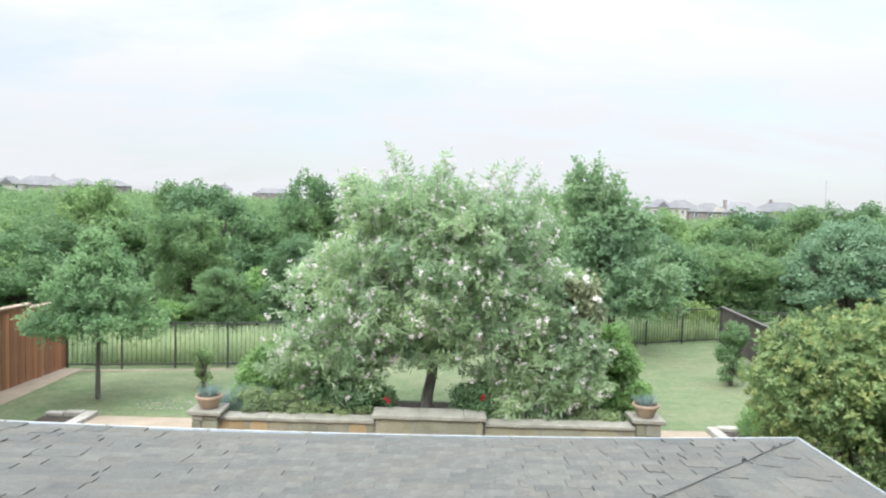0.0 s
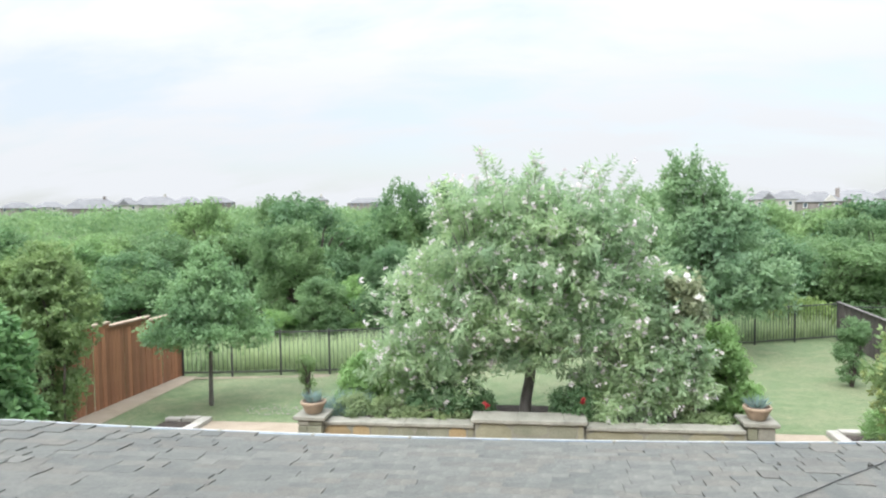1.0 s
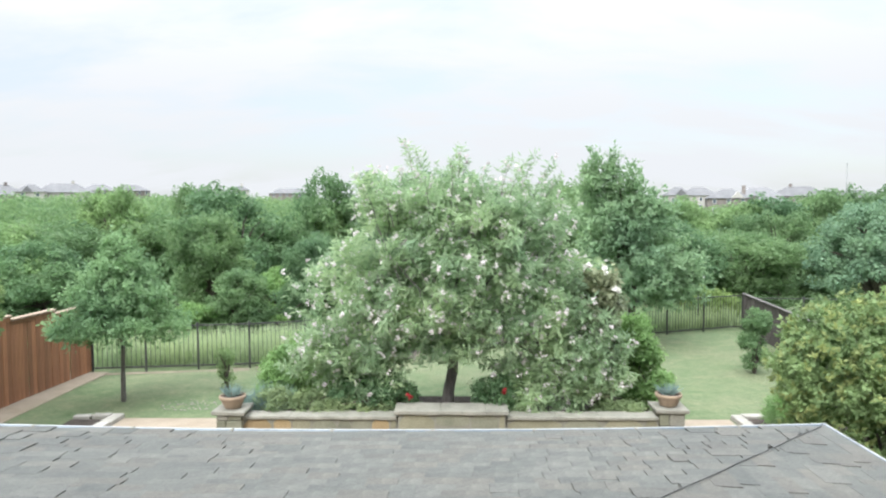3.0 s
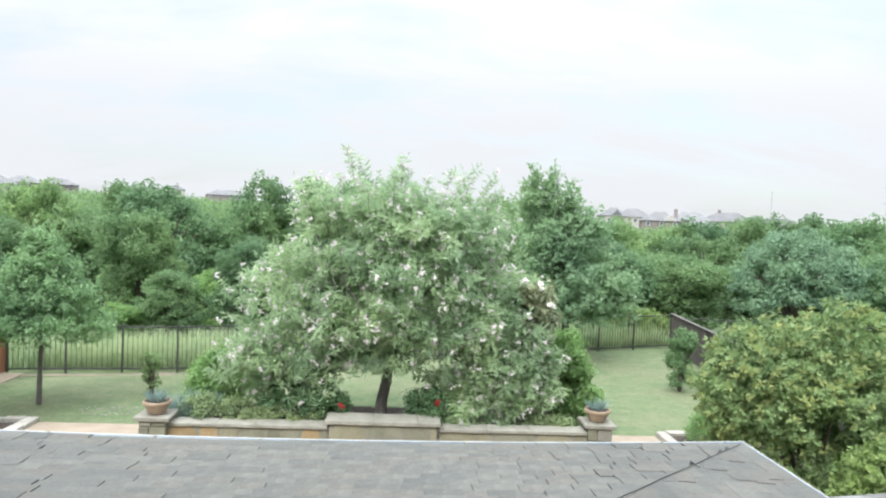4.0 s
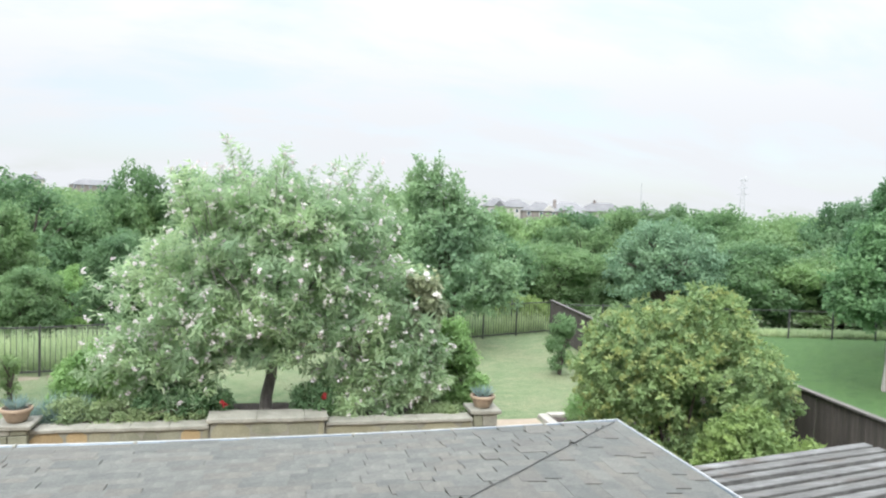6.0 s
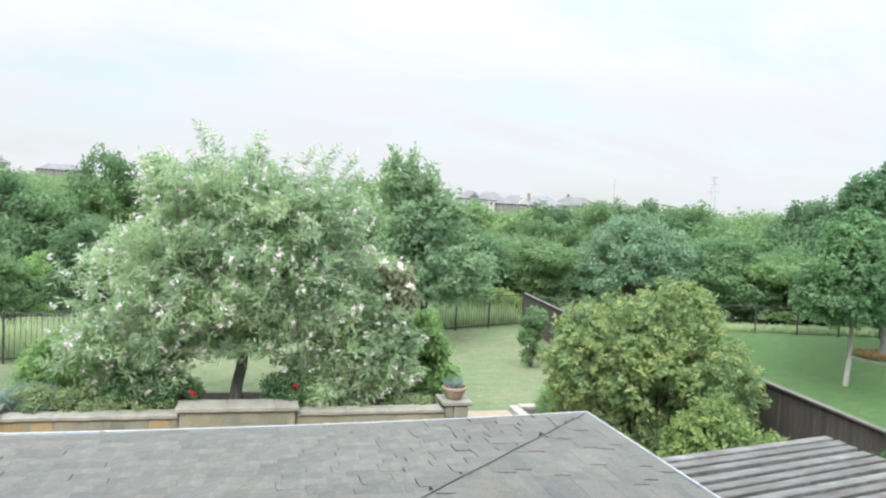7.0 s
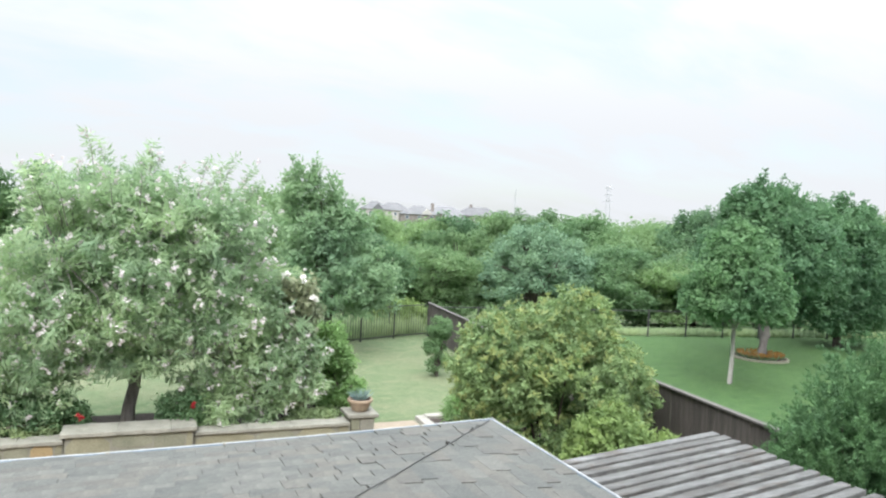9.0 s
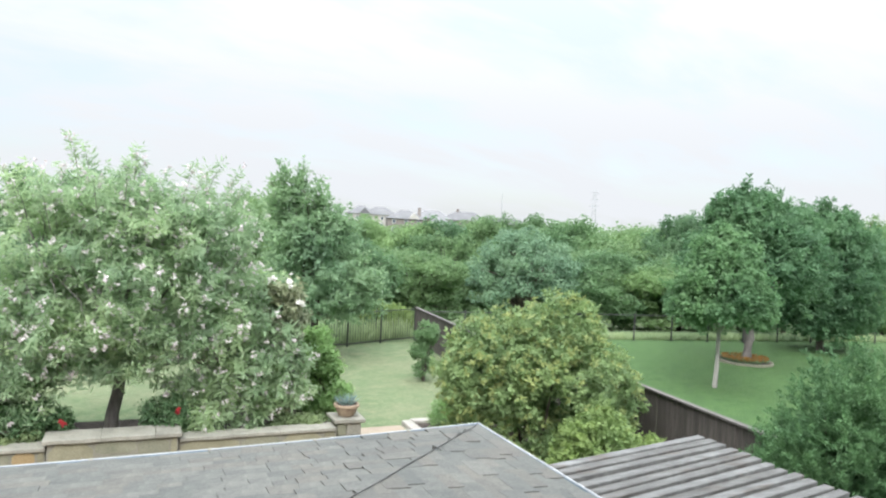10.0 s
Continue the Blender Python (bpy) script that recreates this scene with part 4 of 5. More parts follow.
def build_willow():
    """Wide flowering tree with slender drooping leaves in whorls and pale pink blossom."""
    rng = np.random.default_rng(31)
    ob = thing("flowering_tree", "wide flowering tree with narrow leaves and pale pink blossom", "tree", (-0.22, 13.95, 0.4))
    lobes = [(0.15, 0, 2.95, 2.65, 1.7, 1.6), (-0.35, 0, 3.95, 1.45, 1.1, 0.85), (1.3, 0, 3.8, 1.35, 1.1, 0.9), (0.5, -0.3, 2.6, 2.2, 1.3, 1.1), (-1.5, 0, 2.2, 1.65, 1.4, 1.0),
             (2.05, 0, 2.15, 1.3, 1.4, 1.1), (-2.3, -0.2, 1.2, 0.95, 1.1, 0.6), (-2.0, -0.4, 0.75, 0.8, 0.5, 0.35), (-1.2, -0.7, 0.8, 0.7, 0.5, 0.3), (2.35, -0.4, 1.0, 1.0, 0.9, 0.75), (2.5, -0.8, 1.15, 1.05, 0.55, 0.95), (2.95, -0.75, 1.1, 0.5, 0.5, 0.8), (1.9, -0.85, 0.45, 0.95, 0.5, 0.4), (-0.3, -0.5, 1.35, 1.2, 0.7, 0.35),
             (-0.3, -1.0, 1.95, 1.2, 0.6, 0.55), (0.9, -1.0, 1.8, 1.1, 0.6, 0.6), (-1.35, -0.5, 1.1, 0.9, 0.6, 0.4), (1.25, -0.6, 0.8, 0.55, 0.5, 0.4)]
    steps = 6
    c, axes = boughs(lobes, 1250, 0.5, steps, rng, 0.1, -0.75, 0.45, 0.08, 1.03)
    # an open space under the crown beside the trunk
    bare = (c[:, 0] > -1.1) & (c[:, 0] < 0.7) & (c[:, 2] < 0.98) & (rng.random(len(c)) > 0.22)
    keep = ~bare & (c[:, 2] > 0.05)
    # loose shoots that stand out of the crown's top
    tops = []
    for k in range(46):
        x = -1.9 + 4.2 * rng.random()
        y = 0.55 * rng.normal()
        tops.append((x, y, 4.72 - 0.15 * (x + 0.2) ** 2 + 0.2 * rng.normal() - 0.2 * abs(y)))
    tops += [(-0.82, 0, 5.28), (-0.6, 0, 5.12), (0.28, 0, 5.16), (1.3, 0.1, 4.95), (1.5, -0.1, 4.9), (1.75, 0, 4.98), (2.05, 0, 4.85), (2.25, 0, 4.6), (-1.45, 0, 4.72), (2.35, 0, 4.2)]
    shoot, lean = [], []
    for x, y, z in tops:
        way = unit(np.array([[0.3 * x + 0.3 * rng.normal(), 0.3 * rng.normal(), 1.0]]))[0]
        for k in range(5):
            shoot.append(np.array((x, y, z)) - way * 0.09 * k)
            lean.append(way)
    c, axes = np.concatenate([c[keep], shoot]), np.concatenate([axes[keep], lean])
    bm = bmesh.new()
    add_tube(bm, [Vector((0.0, 0, -0.1)), Vector((0.02, 0, 0.3)), Vector((0.1, 0.02, 0.7)), Vector((0.14, 0.03, 1.15))], [0.14, 0.115, 0.105, 0.1], 9)
    trunk = part("trunk", bm, M_GREYBARK, ob, smooth=True)
    big = [(-1.6, 0.2, 2.2), (-0.6, -0.3, 3.2), (0.3, 0.3, 3.6), (1.4, 0, 2.9), (2.3, 0.2, 1.9), (-2.5, -0.1, 1.4), (1.9, -0.5, 1.0), (-0.2, 0.7, 2.9), (-1.1, -0.5, 3.0), (1.0, -0.5, 3.4)]
    for tip in big:
        bm = bmesh.new()
        limbs(bm, (0.13, 0.03, 1.0), [tip], 0.055, rng, 0.2)
        part("branch", bm, M_GREYBARK, trunk, smooth=True)
    bm = bmesh.new()
    for tip in c[rng.permutation(len(c))[:110]]:
        near = min(big, key=lambda q: sum((s - t) ** 2 for s, t in zip(q, tip)))
        limbs(bm, near, [tip], 0.02, rng, 0.2, 5)
    for x, y, z in tops:
        limbs(bm, (x * 0.8, y * 0.8, z - 0.9), [(x, y, z - 0.05)], 0.01, rng, 0.04, 4)
    part("twig", bm, M_GREYBARK, ob, "thin grey twigs", smooth=True)
    whorls("crown", c, axes, 12, 0.16, 0.032, rng, M_WILLOW, ob, 0.45, 0.4, 0.035, 0.15)
    pick = rng.random(len(c)) < 0.2
    spots = c[pick] + axes[pick] * 0.1 + 0.04 * rng.normal(size=(pick.sum(), 3))
    spots = np.concatenate([spots + 0.03 * rng.normal(size=spots.shape) for _ in range(3)])
    flowers("blossom", spots, 0.054, 5, M_FLOWER, ob, rng, "pale pink blossom")


build_willow()

spray_tree("young_oak", "young oak with a slim grey trunk on the lawn", (-7.6, 15.5, 0), 1.5, 0.055,
           [(0.0, 0, 1.8, 1.55, 1.3, 0.5), (0.0, 0, 2.45, 1.25, 1.1, 0.6), (0.0, 0, 3.0, 0.8, 0.75, 0.55), (0, 0, 3.5, 0.32, 0.3, 0.4)],
           560, 0.4, 5, 9, 0.1, 0.05, M_OAK, M_GREYBARK, 41, low=-0.7, lift=0.15, inner=0.35, limbs_n=20)
spray_tree("tall_tree", "tall slender green tree beside the back fence", (5.5, 22.3, 0), 1.4, 0.11,
           [(0.0, 0, 2.5, 1.9, 1.6, 1.5), (-0.5, 0, 3.85, 1.3, 1.2, 1.1), (-1.3, 0, 5.15, 0.42, 0.45, 0.95), (-0.62, 0, 5.25, 0.34, 0.4, 0.95), (0.1, 0, 5.0, 0.42, 0.45, 0.75), (1.3, 0, 2.2, 1.2, 1.0, 1.1), (0.6, 0, 4.3, 0.8, 0.8, 0.6)],
           620, 0.7, 6, 7, 0.17, 0.07, M_TALL, M_BARK, 42, low=-0.8, lift=0.5, droop=0.2, inner=0.3, outer=1.12)
spray_shrub("yellow_green_shrub", "large rounded olive-yellow evergreen shrub", (6.55, 10.3, 0),
            [(0, 0, 1.7, 1.75, 1.5, 1.3), (-0.55, 0, 2.3, 1.1, 1.1, 0.9), (0.35, 0, 2.75, 0.75, 0.8, 0.7), (0.9, 0, 1.5, 1.05, 1.2, 1.1), (-0.7, 0.1, 0.9, 0.9, 1.0, 0.8), (-1.0, 0, 2.0, 0.95, 1.0, 0.95)],
            1700, 0.26, 4, 10, 0.085, 0.04, M_OLIVE, 43, low=-0.9, inner=0.72, tips=M_YELLOW)
spray_shrub("low_shrub", "fresh yellow-green shrub below a larger one", (6.6, 8.5, 0), [(-0.15, 0, 1.1, 0.65, 0.65, 0.75), (0.5, 0, 0.9, 0.5, 0.5, 0.55), (-0.5, 0, 0.7, 0.6, 0.6, 0.6), (0.95, 0.1, 1.0, 0.3, 0.3, 0.35)],
            520, 0.24, 4, 9, 0.085, 0.042, M_FRESHY, 143, low=-0.8)
shrub("upright_shrub", "narrow upright green shrub on the lawn", (7.75, 18.3, 0), [(0, 0, 0.8, 0.36, 0.36, 0.75), (0.05, 0, 1.35, 0.28, 0.28, 0.4)], 70, 0.14, 6500, 0.07, 0.035, M_WOODB, 44, low=-0.9)
shrub("feathery_bush", "low feathery green bush by the kerb", (6.55, 13.4, 0.04), [(0, 0, 0.3, 0.62, 0.55, 0.36)], 50, 0.15, 9000, 0.13, 0.012, M_LIGHT, 45, droop=-0.6)
shrub("bright_shrub", "bright green rounded shrub in the planter", (-3.7, 14.9, 0.0), [(0, 0, 0.7, 0.7, 0.55, 0.65), (0.25, 0, 1.2, 0.4, 0.35, 0.35), (0.7, 0, 0.5, 0.5, 0.4, 0.45)], 110, 0.19, 14000, 0.075, 0.04, M_LIGHT, 46, low=-0.7)
shrub("bright_shrub", "bright green upright shrub in the planter", (3.85, 14.5, 0.0), [(0, 0, 0.7, 0.55, 0.5, 0.7), (-0.15, 0, 1.55, 0.42, 0.4, 0.65)], 100, 0.2, 12000, 0.075, 0.04, M_LIGHT, 47, low=-0.7)
shrub("low_hedge", "low clipped boxwood hedge along the planter wall", (-2.75, 13.05, 0.4), [(-0.75, 0, 0.2, 0.5, 0.32, 0.36), (0, 0, 0.19, 0.55, 0.32, 0.34), (0.75, 0, 0.16, 0.5, 0.3, 0.3), (1.2, 0, 0.14, 0.4, 0.28, 0.26)], 130, 0.12, 11000, 0.045, 0.025, M_BOX, 48, low=-0.1)
shrub("low_hedge", "low clipped boxwood hedge along the planter wall", (3.0, 13.05, 0.4), [(-0.2, 0, 0.1, 0.45, 0.25, 0.22), (0.2, 0, 0.1, 0.4, 0.25, 0.2)], 40, 0.12, 4000, 0.045, 0.025, M_BOX, 49, low=-0.1)


def rose(at, seed, red):
    ob = shrub("rose_bush", "dark green rose bush with a red bloom", at, [(0, 0, 0.36, 0.5, 0.36, 0.42)], 60, 0.15, 5000, 0.06, 0.035, M_DARKLEAF, seed, group="rose bushes in the planter")
    rng = np.random.default_rng(seed)
    for spot in red:
        flowers("bloom", np.array([spot]), 0.06, 16, M_RED, ob, rng, "red bloom")


rose((-1.3, 13.2, 0.4), 51, [(0.36, -0.4, 0.5), (0.41, -0.42, 0.46)])
rose((0.75, 13.2, 0.4), 52, [(0.1, -0.42, 0.6), (0.08, -0.42, 0.56)])
rose((-2.0, 13.3, 0.4), 53, [(-0.3, -0.3, 0.05)])

ob = thing("blue_grass", "tuft of fine blue-grey grass by the pier", "grass", (-3.72, 13.35, 0.4))
blades("tuft", 900, 0.26, 0.62, 0.012, M_BLUEGRASS, ob, np.random.default_rng(54), 0.7)

magn = shrub("magnolia_shrub", "bronze-green shrub with large white blooms", (2.72, 13.5, 0.4), [(0, 0, 1.0, 0.4, 0.4, 0.95), (0.0, 0, 2.1, 0.42, 0.4, 0.8)], 60, 0.2, 4500, 0.13, 0.06, M_MAGN, 55, low=-0.8)
rng_m = np.random.default_rng(56)
for spot in ((0.0, -0.42, 2.78), (-0.32, -0.4, 2.85), (0.22, -0.4, 2.4)):
    flowers("bloom", np.array([spot]), 0.12, 11, M_WHITEFL, magn, rng_m, "large white bloom")

spray_shrub("tall_shrub", "tall olive-green shrub against the cedar fence", (-9.15, 12.4, 0),
            [(-0.3, 0, 1.3, 0.7, 0.8, 1.2), (-0.05, 0, 2.6, 0.85, 0.85, 1.0), (-0.95, -0.2, 2.3, 0.85, 0.8, 1.3), (-0.2, 0, 3.45, 0.6, 0.6, 0.6), (-0.9, 0, 3.2, 0.5, 0.5, 0.5)],
            1100, 0.3, 4, 10, 0.09, 0.04, M_OLIVE, 57, low=-0.9, inner=0.5)
spray_shrub("leafy_shrub", "large-leaved bright green shrub near the house", (-7.5, 8.7, 0), [(0, 0, 1.3, 0.8, 0.7, 1.2), (-0.1, 0, 2.5, 0.65, 0.6, 0.8), (-0.3, 0, 3.1, 0.4, 0.4, 0.45)],
            330, 0.3, 4, 9, 0.14, 0.085, M_BROAD, 58, low=-0.9, droop=0.4)
shrub("dry_shrub", "thin half-dry shrub on the lawn", (-5.6, 16.6, 0), [(0, 0, 0.5, 0.16, 0.16, 0.5), (0.0, 0, 1.0, 0.22, 0.2, 0.3)], 14, 0.13, 900, 0.1, 0.03, M_OLIVE, 59, low=-0.9)
spray_shrub("juniper", "dense dark green juniper by the fence", (7.35, 5.2, 0), [(0, 0, 1.5, 1.0, 1.0, 1.3), (0.2, 0, 2.45, 0.75, 0.8, 0.85), (-0.4, 0.3, 1.1, 0.95, 0.9, 0.9), (-0.75, 0.5, 0.8, 0.65, 0.6, 0.6), (-0.55, 0.2, 1.9, 0.45, 0.45, 0.5), (-1.1, 0.45, 1.15, 0.4, 0.35, 0.3)],
            1700, 0.55, 10, 12, 0.055, 0.015, M_CEDARLEAF, 60, low=-0.8, lift=0.6, forward=1.4, droop=0.0, inner=0.5, outer=1.14, loose=0.012, jitter=0.016)

# neighbour's garden
spray_tree("slim_tree", "slim green tree with a pale trunk on the green lawn", (16.24, 15.8, 0), 1.8, 0.068,
           [(0, 0, 2.5, 1.75, 1.5, 0.95), (-0.1, 0, 3.3, 1.5, 1.3, 0.95), (0, 0, 4.0, 1.05, 1.0, 0.8), (0, 0, 4.6, 0.4, 0.4, 0.45)],
           760, 0.5, 6, 8, 0.13, 0.065, M_SLIM, M_PALEBARK, 61, low=-0.7, lift=0.25, inner=0.4)
spray_tree("shade_tree", "broad dark green shade tree on the neighbour's lawn", (21.0, 19.0, 0), 2.5, 0.2,
           [(0, 0, 3.7, 2.6, 2.4, 1.9), (0, 0, 5.0, 1.9, 1.8, 1.3), (-0.9, 0, 5.4, 1.0, 0.9, 0.9), (1.4, 0, 4.8, 1.4, 1.3, 1.1), (0.3, 0, 6.0, 0.6, 0.6, 0.75), (1.2, 0, 5.7, 0.4, 0.5, 0.7), (-1.7, 0, 5.6, 0.35, 0.4, 0.7), (-0.6, 0, 6.2, 0.3, 0.4, 0.6), (2.2, 0, 5.5, 0.4, 0.4, 0.6)],
           1000, 0.7, 6, 8, 0.17, 0.08, M_SHADE, M_GREYBARK, 62, low=-0.6, lift=0.5, inner=0.4, outer=1.1)
spray_tree("shade_tree", "broad dark green shade tree behind the lawn", (27.0, 20.6, 0), 2.4, 0.15,
           [(0, 0, 3.2, 2.9, 2.4, 2.2), (-0.5, 0, 5.0, 1.7, 1.6, 1.2), (1.5, 0, 4.4, 1.6, 1.5, 1.2), (0.6, 0, 1.7, 2.6, 2.0, 1.2), (-0.5, -0.9, 1.7, 1.6, 1.0, 1.4), (-0.3, 0, 5.9, 0.5, 0.5, 0.75), (-1.5, 0, 5.6, 0.35, 0.4, 0.6), (1.2, 0, 5.7, 0.35, 0.4, 0.6)],
           1100, 0.7, 6, 8, 0.17, 0.08, M_SHADE, M_BARK, 63, low=-0.8, lift=0.5, inner=0.4, outer=1.1)


def flower_ring():
    rng = np.random.default_rng(64)
    ob = thing("flower_bed", "round flower bed edged with brick round a trunk", "flower bed", (20.9, 19.0, 0.0))
    bm = bmesh.new()
    for k in range(44):
        a = k * math.tau / 44
        add_box(bm, 1.2 * math.cos(a) - 0.05, 1.2 * math.cos(a) + 0.05, 1.2 * math.sin(a) - 0.075, 1.2 * math.sin(a) + 0.075, -0.02, 0.08, 0.01, a)
    part("brick_edging", bm, M_GREYST, ob, "ring of greyish edging bricks")
    ob.scale = (0.8, 0.8, 1.0)
    part("soil", lathe([(1.16, 0.0), (1.14, 0.06), (0.3, 0.12)], 30), M_SOIL, ob)
    n = 190
    a, r = rng.random(n) * math.tau, 1.05 * np.sqrt(rng.random(n))
    c = np.stack([r * np.cos(a), r * np.sin(a), 0.17 + 0.05 * rng.random(n)], 1)
    c = c[np.hypot(c[:, 0], c[:, 1]) > 0.3]
    flowers("bloom", c, 0.085, 6, M_ORANGE, ob, rng, "orange and red bedding flowers")
    leafy("foliage", np.concatenate([c - [0, 0, 0.06], np.full((len(c), 3), 0.09)], 1), 2500, 0.06, 0.035, rng, M_WOOD, ob)


flower_ring()

# ---------------------------------------------------------------- wild grass and woods behind the fences


def wild_grass():
    rng = np.random.default_rng(70)
    n = 34000
    x = -14 + 48 * rng.random(n)
    edge = np.where(x < -5.75, 18.95, np.where(x < 10.1, 21.15 + 0.385 * x, 25.3 - 0.15 * (x - 10)))
    y = edge + 0.3 + np.where(x < 10.1, 5.0, 1.6) * rng.random(n) ** 1.5
    z = np.array([land(a, b) for a, b in zip(x, y)]) - 0.03
    along = np.stack([0.3 * rng.normal(size=n), 0.3 * rng.normal(size=n), np.ones(n)], 1)
    tall = np.where(x < 10.1, 1.0, 0.4)
    ob = mesh_object("tall_grass", leaf_mesh("tall_grass", np.stack([x, y, z], 1), along, sphere_dirs(n, rng), tall * (0.45 + 0.6 * rng.random(n)), 0.035, 0.1), M_REED)
    tagged(ob, "tall pale wild grass behind the iron fence", "grass", kind="stuff")


wild_grass()


def wood_variant(seed, mat, spread):
    rng = np.random.default_rng(seed)
    lobes = [(0, 0, 5.4, 2.9, 2.9, 2.9), (0.2, 0, 2.6, 3.2, 3.2, 2.2)]
    for k in range(8):
        a = k * math.tau / 8 + 0.5 * rng.random()
        lobes.append((2.3 * math.cos(a), 2.3 * math.sin(a), 2.6 + 3.9 * rng.random(), 1.7, 1.7, 1.5))
    lobes.append((0.8 * rng.normal(), 0.8 * rng.normal(), 7.4, 1.3, 1.3, 1.1))
    if spread:
        return tree("understorey_shrub", "leafy green undergrowth behind the iron fence", (0, -40, -20), 1.6, 0.12, lobes, 110, 0.75, 7000, 0.42, 0.2, mat, M_BARK, seed, low=-0.8, category="shrub")
    return tree("woodland_tree", "dense green woodland tree in the hollow", (0, -40, -20), 2.6, 0.2, lobes, 240, 0.62, 20000, 0.27, 0.14, mat, M_BARK, seed, low=-0.75, shell=0.4, squash=0.8)


def woods():
    rng = np.random.default_rng(80)
    kinds = [wood_variant(81, M_WOOD, 0), wood_variant(82, M_WOOD, 0), wood_variant(83, M_WOODB, 0), wood_variant(84, M_LIGHT, 0), wood_variant(85, M_LIGHT, 1), wood_variant(86, M_WOOD, 1)]
    first = set()

    def plant(az, dist, slope, width, which):
        if 24 < az < 34.5 and dist < 44:
            return
        for k in range(14):
            x, y = dist * math.sin(radians(az)), dist * math.cos(radians(az))
            fence_y = 19.0 if x < -5.75 else (21.15 + 0.385 * x if x < 10 else 25.2 - 0.15 * (x - 10))
            if y > fence_y + 0.6 + width / 3:
                break
            dist += 1.0
        x, y = dist * math.sin(radians(az)), dist * math.cos(radians(az))
        z = land(x, y)
        height = 4.4 + slope * dist - z
        width = min(width, 1.3 * height)
        m = pose(x, y, z - 0.2, 0, 0, rng.random() * 360) @ Matrix.Diagonal((width / 8.4, width / 8.4, height / 8.2, 1))
        src = kinds[which]
        if which in first:
            copy_thing(src, m)
        else:
            first.add(which)
            src.matrix_world = m

    def line(az):
        return np.interp(az, [-45, -38, -30, -24, -20, -15, -10, -4, 8, 15, 20, 25, 30, 36, 40, 46, 60], [0.0, -0.002, 0.0, 0.008, 0.016, 0.021, 0.031, 0.022, 0.012, 0.0, -0.008, -0.005, 0.006, 0.02, 0.025, 0.024, 0.018])

    for az in np.arange(-45, 62, 3.0):
        plant(az + rng.normal() * 0.6, 62 + 18 * rng.random(), line(az) + 0.004 * rng.normal() + 0.001, 8.0 + 3.5 * rng.random(), rng.choice([0, 1, 0, 1, 2]))
    for az in np.arange(-44, 62, 4.8):
        plant(az + rng.normal() * 0.8, 45 + 10 * rng.random(), line(az) - 0.008 - (0.06 if az < 8 else 0.03) * rng.random(), 6.0 + 3.0 * rng.random(), rng.choice([0, 1, 2, 3, 3] if az < -8 else [0, 1, 0, 1, 2]))
    for az in np.concatenate([np.arange(-44, 8, 4.6), np.arange(8, 60, 3.6)]):
        plant(az + rng.normal(), (35 if az < 8 else 40) + 4 * rng.random(), line(az) - (0.07 if az < 8 else 0.012) - 0.045 * rng.random(), (4.0 if az < 8 else 5.5) + 2.0 * rng.random(), rng.choice([0, 2, 3, 3] if az < -8 else [0, 1, 0, 1, 2]))
    for az in np.arange(-42, 23, 3.0):
        plant(az + rng.normal(), 29 + 3 * rng.random(), -0.1 - 0.04 * rng.random(), 2.4 + 1.4 * rng.random(), max(rng.choice([4, 5]), 5 if az > 20 else 4))
    for az in np.arange(23, 60, 2.2):
        plant(az + rng.normal(), 45 + 5 * rng.random(), -0.055 - 0.03 * rng.random(), 4.0 + 1.5 * rng.random(), 5)



woods()
shrub("wild_bush", "bright yellow-green wild bush behind the iron fence", (9.2, 26.4, -0.4), [(0, 0, 1.0, 1.0, 0.8, 0.8), (0.8, 0.2, 0.8, 0.7, 0.6, 0.6)], 90, 0.26, 7000, 0.12, 0.06, M_FRESHY, 91, low=-0.7)
tree("round_tree", "rounded blue-green tree behind the fence", (19.6, 33.0, -2.0), 2.2, 0.2,
     [(0, 0, 3.7, 3.1, 2.8, 2.9)], 230, 0.42, 24000, 0.18, 0.08, M_SILVER, M_BARK, 90, low=-0.35, shell=0.25)

# ---------------------------------------------------------------- far hillside: woods, houses, mast, pylon


def polar(az, dist):
    return dist * math.sin(radians(az)), dist * math.cos(radians(az))


def far_woods():
    rng = np.random.default_rng(101)
    lobes = []
    for k in range(700):
        az, dist = -50 + 114 * rng.random(), 100 + 150 * rng.random() ** 0.8
        x, y = polar(az, dist)
        line = float(np.interp(az, [-50, -38, -30, -24, -18, -10, 0, 12, 17, 24, 29, 32, 36, 40, 64], [0.011, 0.013, 0.015, 0.017, 0.015, 0.01, 0.0, 0.0, -0.004, -0.002, 0.005, 0.013, 0.016, 0.014, 0.012]))
        r = 3.5 + 2.5 * rng.random()
        top = min(4.4 + line * dist + 0.5 * rng.normal(), land(x, y) + 13)
        for j in range(5):
            lobes.append((x + r * 0.45 * rng.normal(), y + r * 0.4 * rng.normal(), top - r * (0.35 + 0.6 * rng.random()), r * 0.5, r * 0.5, r * 0.42))
    p, d = cloud(lobes, 130000, rng, 0.35)
    along, side = lie(d, rng, 0.5, 0.4)
    size = 0.7 + 0.6 * rng.random(len(p))
    data = leaf_mesh("far_woods", p, along, side, 0.75 * size, 0.45 * size)
    tagged(mesh_object("far_woods", data, M_WOOD), "continuous green woods on the far slope", "woods", kind="stuff")


far_woods()

